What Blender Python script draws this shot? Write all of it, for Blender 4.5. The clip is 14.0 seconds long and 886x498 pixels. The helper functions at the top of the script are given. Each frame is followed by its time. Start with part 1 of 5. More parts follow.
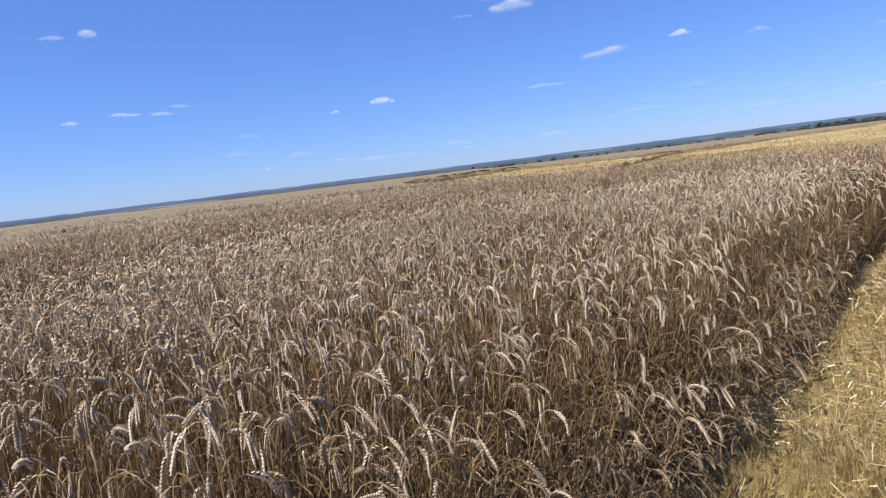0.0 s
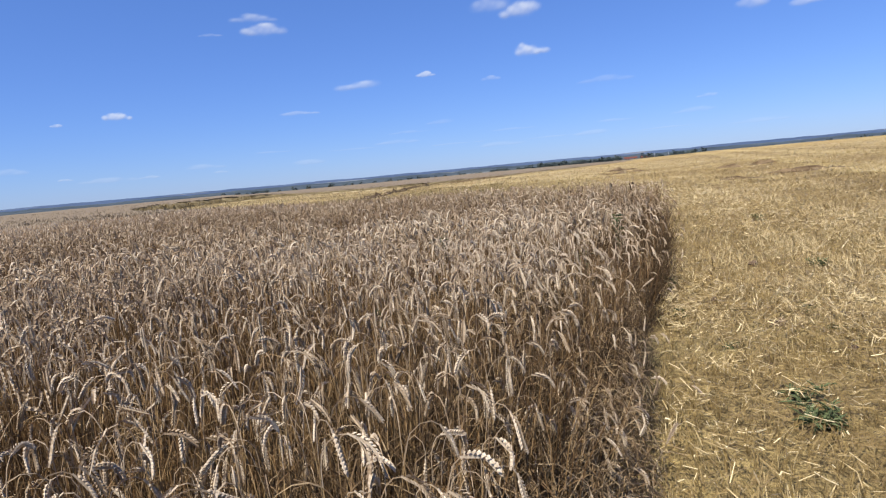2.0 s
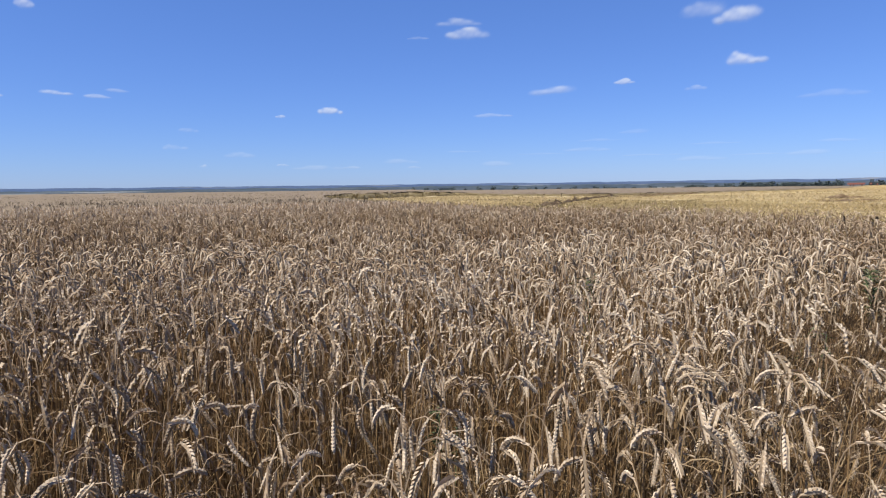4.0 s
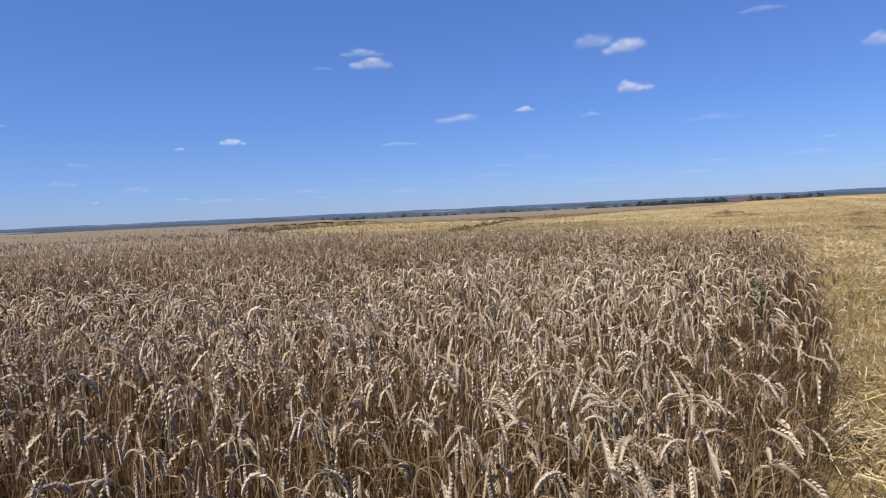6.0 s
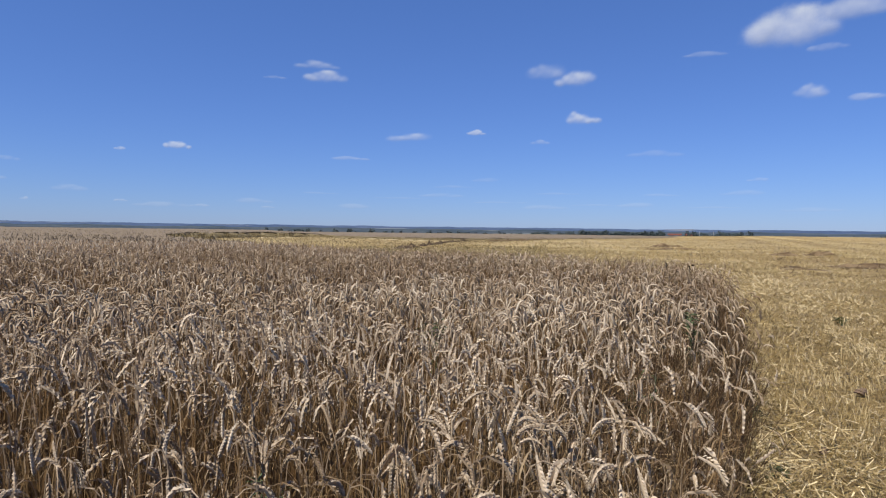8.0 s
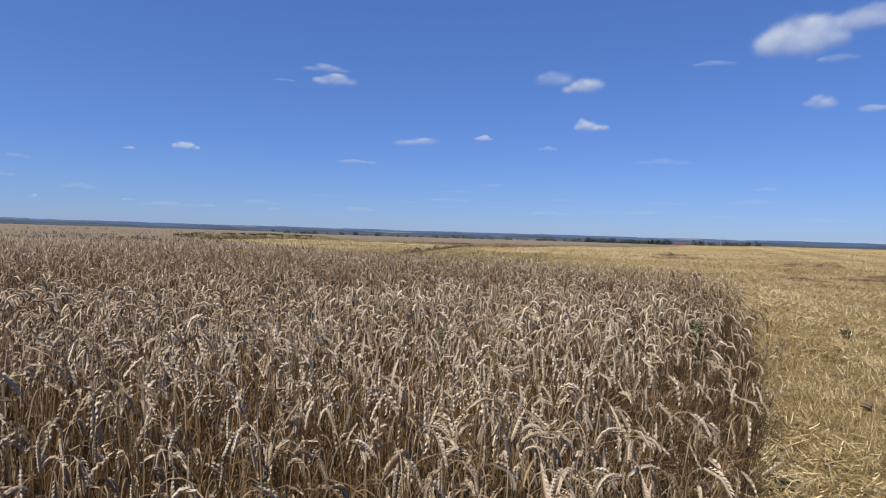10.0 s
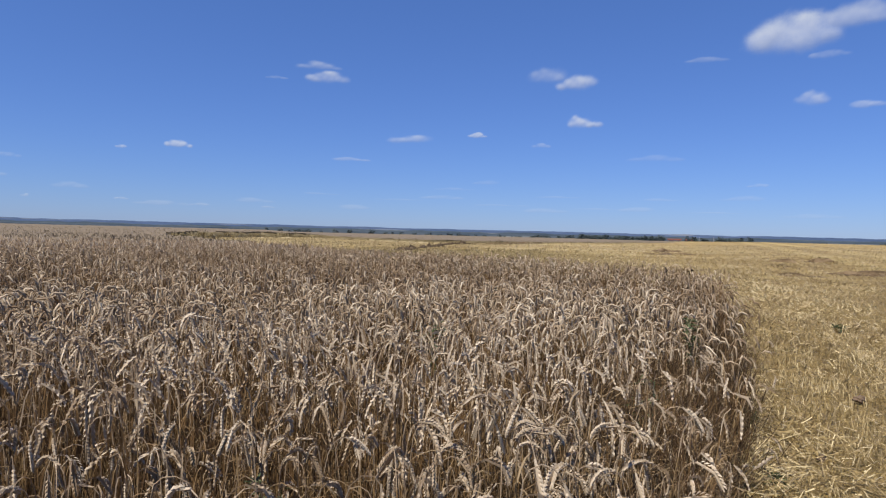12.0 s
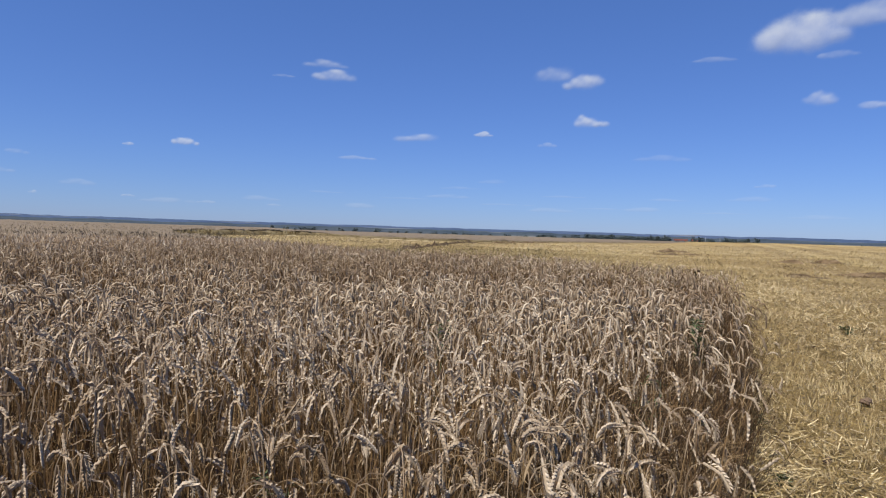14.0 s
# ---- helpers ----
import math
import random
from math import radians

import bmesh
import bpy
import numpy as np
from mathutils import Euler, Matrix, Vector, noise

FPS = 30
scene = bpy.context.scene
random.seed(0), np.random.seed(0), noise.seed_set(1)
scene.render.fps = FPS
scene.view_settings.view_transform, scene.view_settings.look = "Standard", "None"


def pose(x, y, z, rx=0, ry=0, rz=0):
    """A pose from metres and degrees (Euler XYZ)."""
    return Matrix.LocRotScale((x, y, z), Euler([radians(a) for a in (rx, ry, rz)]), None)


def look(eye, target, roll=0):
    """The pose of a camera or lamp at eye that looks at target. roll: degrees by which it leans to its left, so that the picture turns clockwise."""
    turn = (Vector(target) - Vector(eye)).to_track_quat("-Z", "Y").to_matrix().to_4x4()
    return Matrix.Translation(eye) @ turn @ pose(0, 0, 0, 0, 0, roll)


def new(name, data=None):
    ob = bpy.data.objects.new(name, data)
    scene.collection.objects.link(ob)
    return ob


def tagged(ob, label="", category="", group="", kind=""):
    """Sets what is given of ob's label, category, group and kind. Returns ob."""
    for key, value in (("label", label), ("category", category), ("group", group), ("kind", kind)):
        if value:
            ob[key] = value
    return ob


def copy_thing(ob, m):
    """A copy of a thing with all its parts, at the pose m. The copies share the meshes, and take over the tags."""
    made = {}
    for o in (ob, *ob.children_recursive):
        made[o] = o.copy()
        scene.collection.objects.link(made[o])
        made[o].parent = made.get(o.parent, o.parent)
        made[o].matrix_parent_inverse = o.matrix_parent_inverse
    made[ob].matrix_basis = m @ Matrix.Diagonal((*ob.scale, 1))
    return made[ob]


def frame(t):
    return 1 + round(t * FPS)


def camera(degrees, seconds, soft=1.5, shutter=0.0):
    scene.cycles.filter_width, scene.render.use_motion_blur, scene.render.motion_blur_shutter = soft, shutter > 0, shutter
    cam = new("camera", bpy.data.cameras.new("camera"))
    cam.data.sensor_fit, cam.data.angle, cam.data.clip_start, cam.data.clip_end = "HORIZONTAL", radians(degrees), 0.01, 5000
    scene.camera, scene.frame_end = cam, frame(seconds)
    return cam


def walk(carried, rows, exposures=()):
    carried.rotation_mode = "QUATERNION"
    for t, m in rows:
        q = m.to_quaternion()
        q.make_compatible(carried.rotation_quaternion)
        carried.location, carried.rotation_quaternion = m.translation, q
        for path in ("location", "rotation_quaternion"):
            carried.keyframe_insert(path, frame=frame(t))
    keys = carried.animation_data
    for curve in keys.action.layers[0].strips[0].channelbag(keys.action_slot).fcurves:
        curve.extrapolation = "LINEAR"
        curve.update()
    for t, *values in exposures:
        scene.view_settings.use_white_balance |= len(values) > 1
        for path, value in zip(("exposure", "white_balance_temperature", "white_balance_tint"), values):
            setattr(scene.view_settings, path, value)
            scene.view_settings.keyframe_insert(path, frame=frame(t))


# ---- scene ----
from mathutils import Quaternion

# ---------------------------------------------------------------- camera
cam = camera(70.0, 14.0, soft=1.2, shutter=0.03)
ROWS = [
    (0, 0.000, 0.000, 1.520, 83.02, 7.04, 0.82),
    (0.2, 0.030, 0.316, 1.508, 79.15, 8.26, -2.29),
    (0.3, 0.046, 0.474, 1.502, 79.47, 6.38, -1.49),
    (0.4, 0.061, 0.632, 1.495, 80.64, 2.61, -1.93),
    (0.5, 0.076, 0.790, 1.489, 79.66, 5.39, -4.48),
    (0.8, 0.177, 1.052, 1.506, 78.85, 6.02, -11.03),
    (1, 0.244, 1.227, 1.517, 78.00, 7.90, -18.21),
    (1.2, 0.386, 1.437, 1.536, 80.02, 7.47, -21.88),
    (1.5, 0.598, 1.752, 1.564, 83.16, 5.49, -22.64),
    (2, 0.869, 2.325, 1.503, 83.21, 5.19, -20.99),
    (2.5, 1.188, 2.767, 1.533, 82.67, 8.35, -22.81),
    (2.7, 1.319, 3.000, 1.528, 82.81, 3.05, -20.72),
    (3, 1.425, 3.430, 1.521, 81.89, 2.46, -6.21),
    (3.2, 1.520, 3.600, 1.517, 82.65, 0.88, -3.60),
    (5.3, 1.624, 3.815, 1.513, 85.54, 0.24, -7.62),
    (5.5, 1.633, 3.855, 1.513, 85.85, 0.42, -8.22),
    (6, 1.685, 3.849, 1.513, 86.72, 2.72, -12.53),
    (6.5, 1.701, 3.846, 1.511, 87.70, 1.20, -17.37),
    (7, 1.688, 3.845, 1.504, 88.40, 0.35, -16.94),
    (7.5, 1.690, 3.851, 1.506, 88.33, -0.00, -17.78),
    (8, 1.683, 3.853, 1.508, 88.32, -0.70, -17.35),
    (10.5, 1.676, 3.851, 1.511, 88.79, -1.74, -16.83),
    (11, 1.676, 3.850, 1.511, 88.77, -1.56, -16.83),
    (11.5, 1.674, 3.849, 1.512, 88.69, -1.18, -17.03),
    (12, 1.678, 3.849, 1.510, 88.51, -1.42, -17.35),
    (12.5, 1.675, 3.851, 1.511, 88.40, -1.68, -17.48),
    (13, 1.671, 3.851, 1.510, 88.43, -1.95, -17.22),
    (13.5, 1.671, 3.851, 1.510, 88.43, -2.05, -16.93),
    (14, 1.670, 3.847, 1.510, 88.40, -1.77, -16.86),
]
walk(cam, [(t, pose(x, y, z, rx, ry, rz)) for t, x, y, z, rx, ry, rz in ROWS],
     exposures=[(0, 0.98, 6500, 9), (0.5, 1.08, 6500, 9), (1.0, 1.08, 6500, 9), (1.5, 0.90, 6500, 9), (3, 0.82, 6500, 9), (5.5, 0.76, 6500, 9), (6.5, 0.60, 6500, 9), (11, 0.53, 6500, 9), (14, 0.53, 6500, 9)])

# ---------------------------------------------------------------- sky and sun
SUN_AZ, SUN_EL = -117.0, 57.0  # degrees; azimuth clockwise from +y
world = bpy.data.worlds.new("summer_sky")
scene.world = world
world.use_nodes = True
wn = world.node_tree
sky = wn.nodes.new("ShaderNodeTexSky")
sky.sky_type = "NISHITA"
sky.sun_disc = False
sky.sun_elevation = radians(SUN_EL)
sky.sun_rotation = radians(SUN_AZ % 360)
sky.altitude, sky.air_density, sky.dust_density, sky.ozone_density = 200.0, 0.95, 0.15, 2.5
deep = wn.nodes.new("ShaderNodeMix")
deep.data_type, deep.blend_type = "RGBA", "MULTIPLY"
deep.inputs[0].default_value = 1.0
deep.inputs[7].default_value = (0.71, 0.90, 1.48, 1)
wn.links.new(sky.outputs[0], deep.inputs[6])
haze = wn.nodes.new("ShaderNodeMix")
haze.data_type = "RGBA"
haze.inputs[0].default_value = 0.3
haze.inputs[7].default_value = (1.08, 2.7, 7.2, 1)
wn.links.new(deep.outputs[2], haze.inputs[6])
wn.links.new(haze.outputs[2], wn.nodes["Background"].inputs[0])
wn.nodes["Background"].inputs[1].default_value = 0.057

sun_data = bpy.data.lights.new("sun", "SUN")
sun_data.energy, sun_data.angle, sun_data.color = 5.0, radians(0.53), (1.0, 0.95, 0.89)
sun = new("sun", sun_data)
a, e = radians(SUN_AZ), radians(SUN_EL)
sun.matrix_world = look((50 * math.sin(a) * math.cos(e), 50 * math.cos(a) * math.cos(e), 50 * math.sin(e)), (0, 0, 0))


# ---------------------------------------------------------------- materials
class Nodes:
    """A material's node tree, with short ways to add nodes."""

    def __init__(self, name):
        self.mat = bpy.data.materials.new(name)
        self.mat.use_nodes = True
        self.tree = self.mat.node_tree
        self.bsdf = self.tree.nodes["Principled BSDF"]
        self.out = self.tree.nodes["Material Output"]

    def add(self, kind):
        return self.tree.nodes.new(kind)

    def link(self, a, b):
        self.tree.links.new(a, b)

    def place(self, scale=(1, 1, 1), turn=0.0):
        c, m = self.add("ShaderNodeTexCoord"), self.add("ShaderNodeMapping")
        m.inputs["Scale"].default_value = scale
        m.inputs["Rotation"].default_value = (0, 0, turn)
        self.link(c.outputs["Object"], m.inputs["Vector"])
        return m.outputs[0]

    def noise(self, scale, detail=4, rough=0.6, vector=None):
        n = self.add("ShaderNodeTexNoise")
        n.inputs["Scale"].default_value, n.inputs["Detail"].default_value, n.inputs["Roughness"].default_value = scale, detail, rough
        self.link(vector if vector else self.place(), n.inputs["Vector"])
        return n.outputs["Fac"]

    def ramp(self, fac, stops):
        r = self.add("ShaderNodeValToRGB")
        while len(r.color_ramp.elements) < len(stops):
            r.color_ramp.elements.new(0.5)
        for el, (p, c) in zip(r.color_ramp.elements, stops):
            el.position, el.color = p, (*c, 1) if len(c) == 3 else c
        self.link(fac, r.inputs[0])
        return r.outputs[0]

    def mix(self, fac, a, b, blend="MIX"):
        m = self.add("ShaderNodeMix")
        m.data_type, m.blend_type = "RGBA", blend
        for sock, v in ((m.inputs[0], fac), (m.inputs[6], a), (m.inputs[7], b)):
            if isinstance(v, (int, float)):
                sock.default_value = v
            elif isinstance(v, tuple):
                sock.default_value = (*v, 1)
            else:
                self.link(v, sock)
        return m.outputs[2]

    def math(self, op, a, b=0.0):
        m = self.add("ShaderNodeMath")
        m.operation = op
        for sock, v in zip(m.inputs, (a, b)):
            if isinstance(v, (int, float)):
                sock.default_value = v
            else:
                self.link(v, sock)
        return m.outputs[0]

    def attr(self, name):
        n = self.add("ShaderNodeAttribute")
        n.attribute_name = name
        return n.outputs["Fac"]

    def finish(self, color, rough=0.7, bump=None, strength=0.3, distance=0.01, spec=0.3):
        b = self.bsdf
        if isinstance(color, tuple):
            b.inputs["Base Color"].default_value = (*color, 1)
        else:
            self.link(color, b.inputs["Base Color"])
        b.inputs["Roughness"].default_value = rough
        b.inputs["Specular IOR Level"].default_value = spec
        if bump is not None:
            n = self.add("ShaderNodeBump")
            n.inputs["Strength"].default_value, n.inputs["Distance"].default_value = strength, distance
            self.link(bump, n.inputs["Height"])
            self.link(n.outputs[0], b.inputs["Normal"])
        return self.mat


def straw_material(name, dark, mid, pale, rough=0.55, spec=0.3, through_light=0.0, grain=220.0):
    """Dry straw: each stalk has its own tone, with fine grain and blotches along it."""
    n = Nodes(name)
    tone = n.attr("tone")
    blot = n.noise(14.0, 3)
    fac = n.math("ADD", n.math("MULTIPLY", tone, 0.75), n.math("MULTIPLY", blot, 0.5))
    col = n.ramp(fac, [(0.12, dark), (0.5, mid), (0.95, pale)])
    fine = n.noise(grain, 2)
    col = n.mix(n.math("MULTIPLY", fine, 0.35), col, tuple(c * 0.55 for c in dark))
    m = n.finish(col, rough, fine, 0.25, 0.002, spec)
    if through_light:
        t = n.add("ShaderNodeBsdfTranslucent")
        n.link(n.mix(0.4, col, (0.62, 0.42, 0.23)), t.inputs[0])
        s = n.add("ShaderNodeMixShader")
        s.inputs[0].default_value = through_light
        n.link(n.bsdf.outputs[0], s.inputs[1])
        n.link(t.outputs[0], s.inputs[2])
        n.link(s.outputs[0], n.out.inputs[0])
    return m


M_STEM = straw_material("wheat_stem_straw", (0.045, 0.022, 0.008), (0.168, 0.100, 0.043), (0.39, 0.27, 0.132), 0.55, 0.15, 0.12)
M_EAR = straw_material("ripe_wheat_ear", (0.155, 0.092, 0.045), (0.385, 0.288, 0.184), (0.77, 0.642, 0.468), 0.65, 0.14, 0.26)
M_LEAF = straw_material("dry_wheat_leaf", (0.085, 0.050, 0.023), (0.20, 0.130, 0.064), (0.38, 0.285, 0.165), 0.65, 0.12, 0.2)
M_STUBBLE = straw_material("cut_straw", (0.105, 0.067, 0.025), (0.285, 0.201, 0.075), (0.76, 0.62, 0.35), 0.45, 0.4, 0.1)
# withered straw, its dark colour also standing for shade inside the crop
M_UNDER = straw_material("withered_straw_and_shade", (0.042, 0.026, 0.013), (0.105, 0.068, 0.035), (0.26, 0.185, 0.105), 0.75, 0.08, 0.08)
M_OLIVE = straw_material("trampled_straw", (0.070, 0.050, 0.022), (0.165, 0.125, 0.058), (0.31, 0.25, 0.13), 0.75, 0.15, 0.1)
M_BLOND = straw_material("blond_straw", (0.22, 0.165, 0.078), (0.35, 0.27, 0.135), (0.52, 0.42, 0.23), 0.6, 0.2)
M_OLD = straw_material("dark_brown_straw", (0.030, 0.020, 0.012), (0.075, 0.050, 0.028), (0.15, 0.11, 0.065), 0.8, 0.1)


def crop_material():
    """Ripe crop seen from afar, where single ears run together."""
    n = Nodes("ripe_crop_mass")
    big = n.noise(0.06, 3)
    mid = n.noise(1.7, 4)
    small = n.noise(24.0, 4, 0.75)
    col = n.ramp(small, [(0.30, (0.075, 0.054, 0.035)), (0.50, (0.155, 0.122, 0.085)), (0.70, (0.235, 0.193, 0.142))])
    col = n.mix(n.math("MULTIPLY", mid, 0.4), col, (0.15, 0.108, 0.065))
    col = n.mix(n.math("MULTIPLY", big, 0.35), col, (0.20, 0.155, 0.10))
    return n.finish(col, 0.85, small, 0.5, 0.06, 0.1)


def ground_material():
    """Stubble field: straw litter over brown earth, in streaks along the cutting direction, with shade of hollows and
    light on mounds in the colour; green and tilled land far off.
    """
    n = Nodes("stubble_ground")
    streak = n.noise(0.30, 4, 0.6, n.place((2.2, 0.12, 1), radians(-41 + 82)))
    patch = n.noise(0.22, 4, 0.6)
    blot = n.noise(0.42, 5, 0.65)
    litter = n.noise(38.0, 5, 0.75)
    tuft = n.noise(3.2, 4, 0.65)
    clump = n.noise(8.5, 4, 0.72)
    fibre = n.noise(120.0, 3, 0.7, n.place((1, 0.25, 1), 0.4))
    straw = n.ramp(litter, [(0.34, (0.12, 0.078, 0.031)), (0.5, (0.285, 0.200, 0.076)), (0.64, (0.54, 0.41, 0.175))])
    # clump hollows painted dark as if shaded, clump tops pale as if lit
    straw = n.mix(n.math("MULTIPLY", n.ramp(clump, [(0.40, (1, 1, 1)), (0.50, (0, 0, 0))]), 0.45), straw, (0.17, 0.112, 0.040))
    straw = n.mix(n.math("MULTIPLY", n.ramp(clump, [(0.52, (0, 0, 0)), (0.62, (1, 1, 1))]), 0.6), straw, (0.55, 0.41, 0.165))
    straw = n.mix(n.math("MULTIPLY", n.ramp(streak, [(0.42, (0, 0, 0)), (0.62, (1, 1, 1))]), 0.45), straw, (0.22, 0.145, 0.062))
    straw = n.mix(n.math("MULTIPLY", n.ramp(patch, [(0.5, (0, 0, 0)), (0.7, (1, 1, 1))]), 0.35), straw, (0.47, 0.35, 0.15))
    # tuft hollows are likewise darkened in the colour as shade
    straw = n.mix(n.math("MULTIPLY", n.ramp(tuft, [(0.50, (0, 0, 0)), (0.62, (1, 1, 1))]), 0.28), straw, (0.15, 0.10, 0.038))
    straw = n.mix(n.math("MULTIPLY", n.ramp(blot, [(0.48, (0, 0, 0)), (0.60, (1, 1, 1))]), 0.32), straw, (0.20, 0.135, 0.050))
    band = n.noise(0.085, 4, 0.6, n.place((0.28, 1, 1), radians(12)))
    straw = n.mix(n.math("MULTIPLY", n.ramp(band, [(0.50, (0, 0, 0)), (0.60, (1, 1, 1))]), 0.35), straw, (0.20, 0.138, 0.055))
    straw = n.mix(n.math("MULTIPLY", n.ramp(band, [(0.38, (1, 1, 1)), (0.47, (0, 0, 0))]), 0.45), straw, (0.50, 0.405, 0.19))
    across = n.add("ShaderNodeVectorMath")
    across.operation = "DOT_PRODUCT"
    across.inputs[1].default_value = (math.sin(radians(17)), math.cos(radians(17)), 0)
    n.link(n.place(), across.inputs[0])
    warp = n.math("MULTIPLY", n.math("SUBTRACT", n.noise(0.03, 4, 0.6), 0.5), 30.0)
    beside = n.add("ShaderNodeVectorMath")
    beside.operation = "DOT_PRODUCT"
    beside.inputs[1].default_value = (math.cos(radians(17)), -math.sin(radians(17)), 0)
    n.link(n.place(), beside.inputs[0])
    aside = n.ramp(n.math("ADD", n.math("MULTIPLY", n.math("ADD", beside.outputs["Value"], n.math("MULTIPLY", warp, 0.3)), 1 / 60), 0.5), [(0.60, (1, 1, 1)), (0.78, (0.15, 0.15, 0.15))])
    swath = n.math("MULTIPLY", n.math("ADD", across.outputs["Value"], warp), 1 / 140)
    straw = n.mix(n.math("MULTIPLY", n.ramp(swath, [(0.16, (0, 0, 0)), (0.26, (1, 1, 1)), (0.40, (1, 1, 1)), (0.46, (0, 0, 0))]), n.math("MULTIPLY", aside, 0.75)), straw, (0.185, 0.138, 0.056))
    straw = n.mix(n.math("MULTIPLY", n.ramp(swath, [(0.43, (0, 0, 0)), (0.50, (1, 1, 1)), (0.80, (1, 1, 1)), (0.95, (0, 0, 0))]), 0.30), straw, (0.33, 0.262, 0.14))
    cut = n.add("ShaderNodeVectorMath")
    cut.operation = "DOT_PRODUCT"
    cut.inputs[1].default_value = (0.7588, -0.6513, 0)
    n.link(n.place(), cut.inputs[0])
    sway = n.math("MULTIPLY", n.math("SUBTRACT", n.noise(0.11, 4, 0.6), 0.5), 5.0)
    lane = n.math("MULTIPLY", n.math("ADD", cut.outputs["Value"], sway), 1 / 40)
    broken = n.ramp(n.noise(0.35, 4, 0.65), [(0.40, (0, 0, 0)), (0.58, (1, 1, 1))])
    brown = n.ramp(lane, [(0.085, (0, 0, 0)), (0.12, (1, 1, 1)), (0.16, (0, 0, 0)), (0.235, (0, 0, 0)), (0.265, (1, 1, 1)), (0.30, (0, 0, 0)), (0.42, (0, 0, 0)), (0.46, (1, 1, 1)), (0.52, (0, 0, 0))])
    straw = n.mix(n.math("MULTIPLY", n.math("MULTIPLY", brown, broken), 0.6), straw, (0.15, 0.098, 0.044))
    blond = n.ramp(lane, [(0.15, (0, 0, 0)), (0.185, (1, 1, 1)), (0.23, (0, 0, 0)), (0.31, (0, 0, 0)), (0.35, (1, 1, 1)), (0.42, (0, 0, 0))])
    straw = n.mix(n.math("MULTIPLY", blond, 0.35), straw, (0.50, 0.39, 0.17))
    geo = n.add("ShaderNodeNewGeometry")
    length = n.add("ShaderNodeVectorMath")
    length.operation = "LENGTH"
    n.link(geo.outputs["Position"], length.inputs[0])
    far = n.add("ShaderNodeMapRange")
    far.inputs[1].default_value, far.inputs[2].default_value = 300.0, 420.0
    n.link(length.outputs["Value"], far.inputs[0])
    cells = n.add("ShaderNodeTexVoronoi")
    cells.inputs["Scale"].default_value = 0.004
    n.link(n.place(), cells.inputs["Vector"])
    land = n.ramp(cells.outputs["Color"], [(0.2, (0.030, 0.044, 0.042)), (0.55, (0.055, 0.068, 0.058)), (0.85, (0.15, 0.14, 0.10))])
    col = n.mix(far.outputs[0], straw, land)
    height = n.math("ADD", n.math("ADD", litter, n.math("MULTIPLY", fibre, 0.5)), n.math("ADD", n.math("MULTIPLY", tuft, -2.0), n.math("MULTIPLY", clump, 2.0)))
    return n.finish(col, 0.85, height, 1.0, 0.045, 0.15)


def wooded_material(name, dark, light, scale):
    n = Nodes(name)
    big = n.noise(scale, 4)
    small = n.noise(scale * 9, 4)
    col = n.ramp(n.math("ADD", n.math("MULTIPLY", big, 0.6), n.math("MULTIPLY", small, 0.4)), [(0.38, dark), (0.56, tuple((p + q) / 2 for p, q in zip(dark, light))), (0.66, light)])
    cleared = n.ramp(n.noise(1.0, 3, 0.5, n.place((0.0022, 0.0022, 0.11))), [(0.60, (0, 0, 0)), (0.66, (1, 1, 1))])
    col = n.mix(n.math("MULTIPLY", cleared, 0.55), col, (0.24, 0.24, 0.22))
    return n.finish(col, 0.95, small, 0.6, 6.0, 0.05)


def leaf_green(name, dark, light):
    n = Nodes(name)
    geo = n.add("ShaderNodeNewGeometry")
    col = n.mix(geo.outputs["Random Per Island"], dark, light)
    col = n.mix(n.math("MULTIPLY", n.noise(30.0), 0.4), col, dark)
    return n.finish(col, 0.8, n.noise(90.0), 0.2, 0.002)


def painted(name, color, rough=0.5):
    n = Nodes(name)
    col = n.mix(n.math("MULTIPLY", n.noise(2.5, 5), 0.4), color, tuple(c * 0.5 + 0.04 for c in color))
    return n.finish(col, rough, n.noise(30), 0.1, 0.01)


def cloud_material():
    """Fair-weather cloud, so far off that it is a backdrop: thin at the rim, torn by noise; it glows, with sunlight and
    shade painted into the glow.
    """
    n = Nodes("cloud_vapour")
    body = n.attr("body")
    torn = n.noise(0.011, 6, 0.62)
    puff = n.noise(0.004, 3, 0.5)
    a = n.math("ADD", body, n.math("MULTIPLY", n.math("SUBTRACT", torn, 0.5), 0.55))
    rng = n.add("ShaderNodeMapRange")
    rng.interpolation_type = "SMOOTHSTEP"
    rng.inputs[1].default_value, rng.inputs[2].default_value = 0.03, 1.25
    n.link(a, rng.inputs[0])
    cover = n.math("MULTIPLY", rng.outputs[0], n.math("MULTIPLY", n.attr("cover"), 0.88))
    glow = n.add("ShaderNodeEmission")
    col = n.ramp(n.math("ADD", n.math("MULTIPLY", n.attr("painted_light"), 0.8), n.math("MULTIPLY", puff, 0.3)), [(0.22, (0.42, 0.48, 0.66)), (0.55, (0.70, 0.75, 0.90)), (0.85, (0.95, 0.98, 1.0))])
    n.link(col, glow.inputs[0])
    glow.inputs[1].default_value = 0.58
    clear = n.add("ShaderNodeBsdfTransparent")
    s = n.add("ShaderNodeMixShader")
    n.link(cover, s.inputs[0])
    n.link(clear.outputs[0], s.inputs[1])
    n.link(glow.outputs[0], s.inputs[2])
    n.link(s.outputs[0], n.out.inputs[0])
    return n.mat


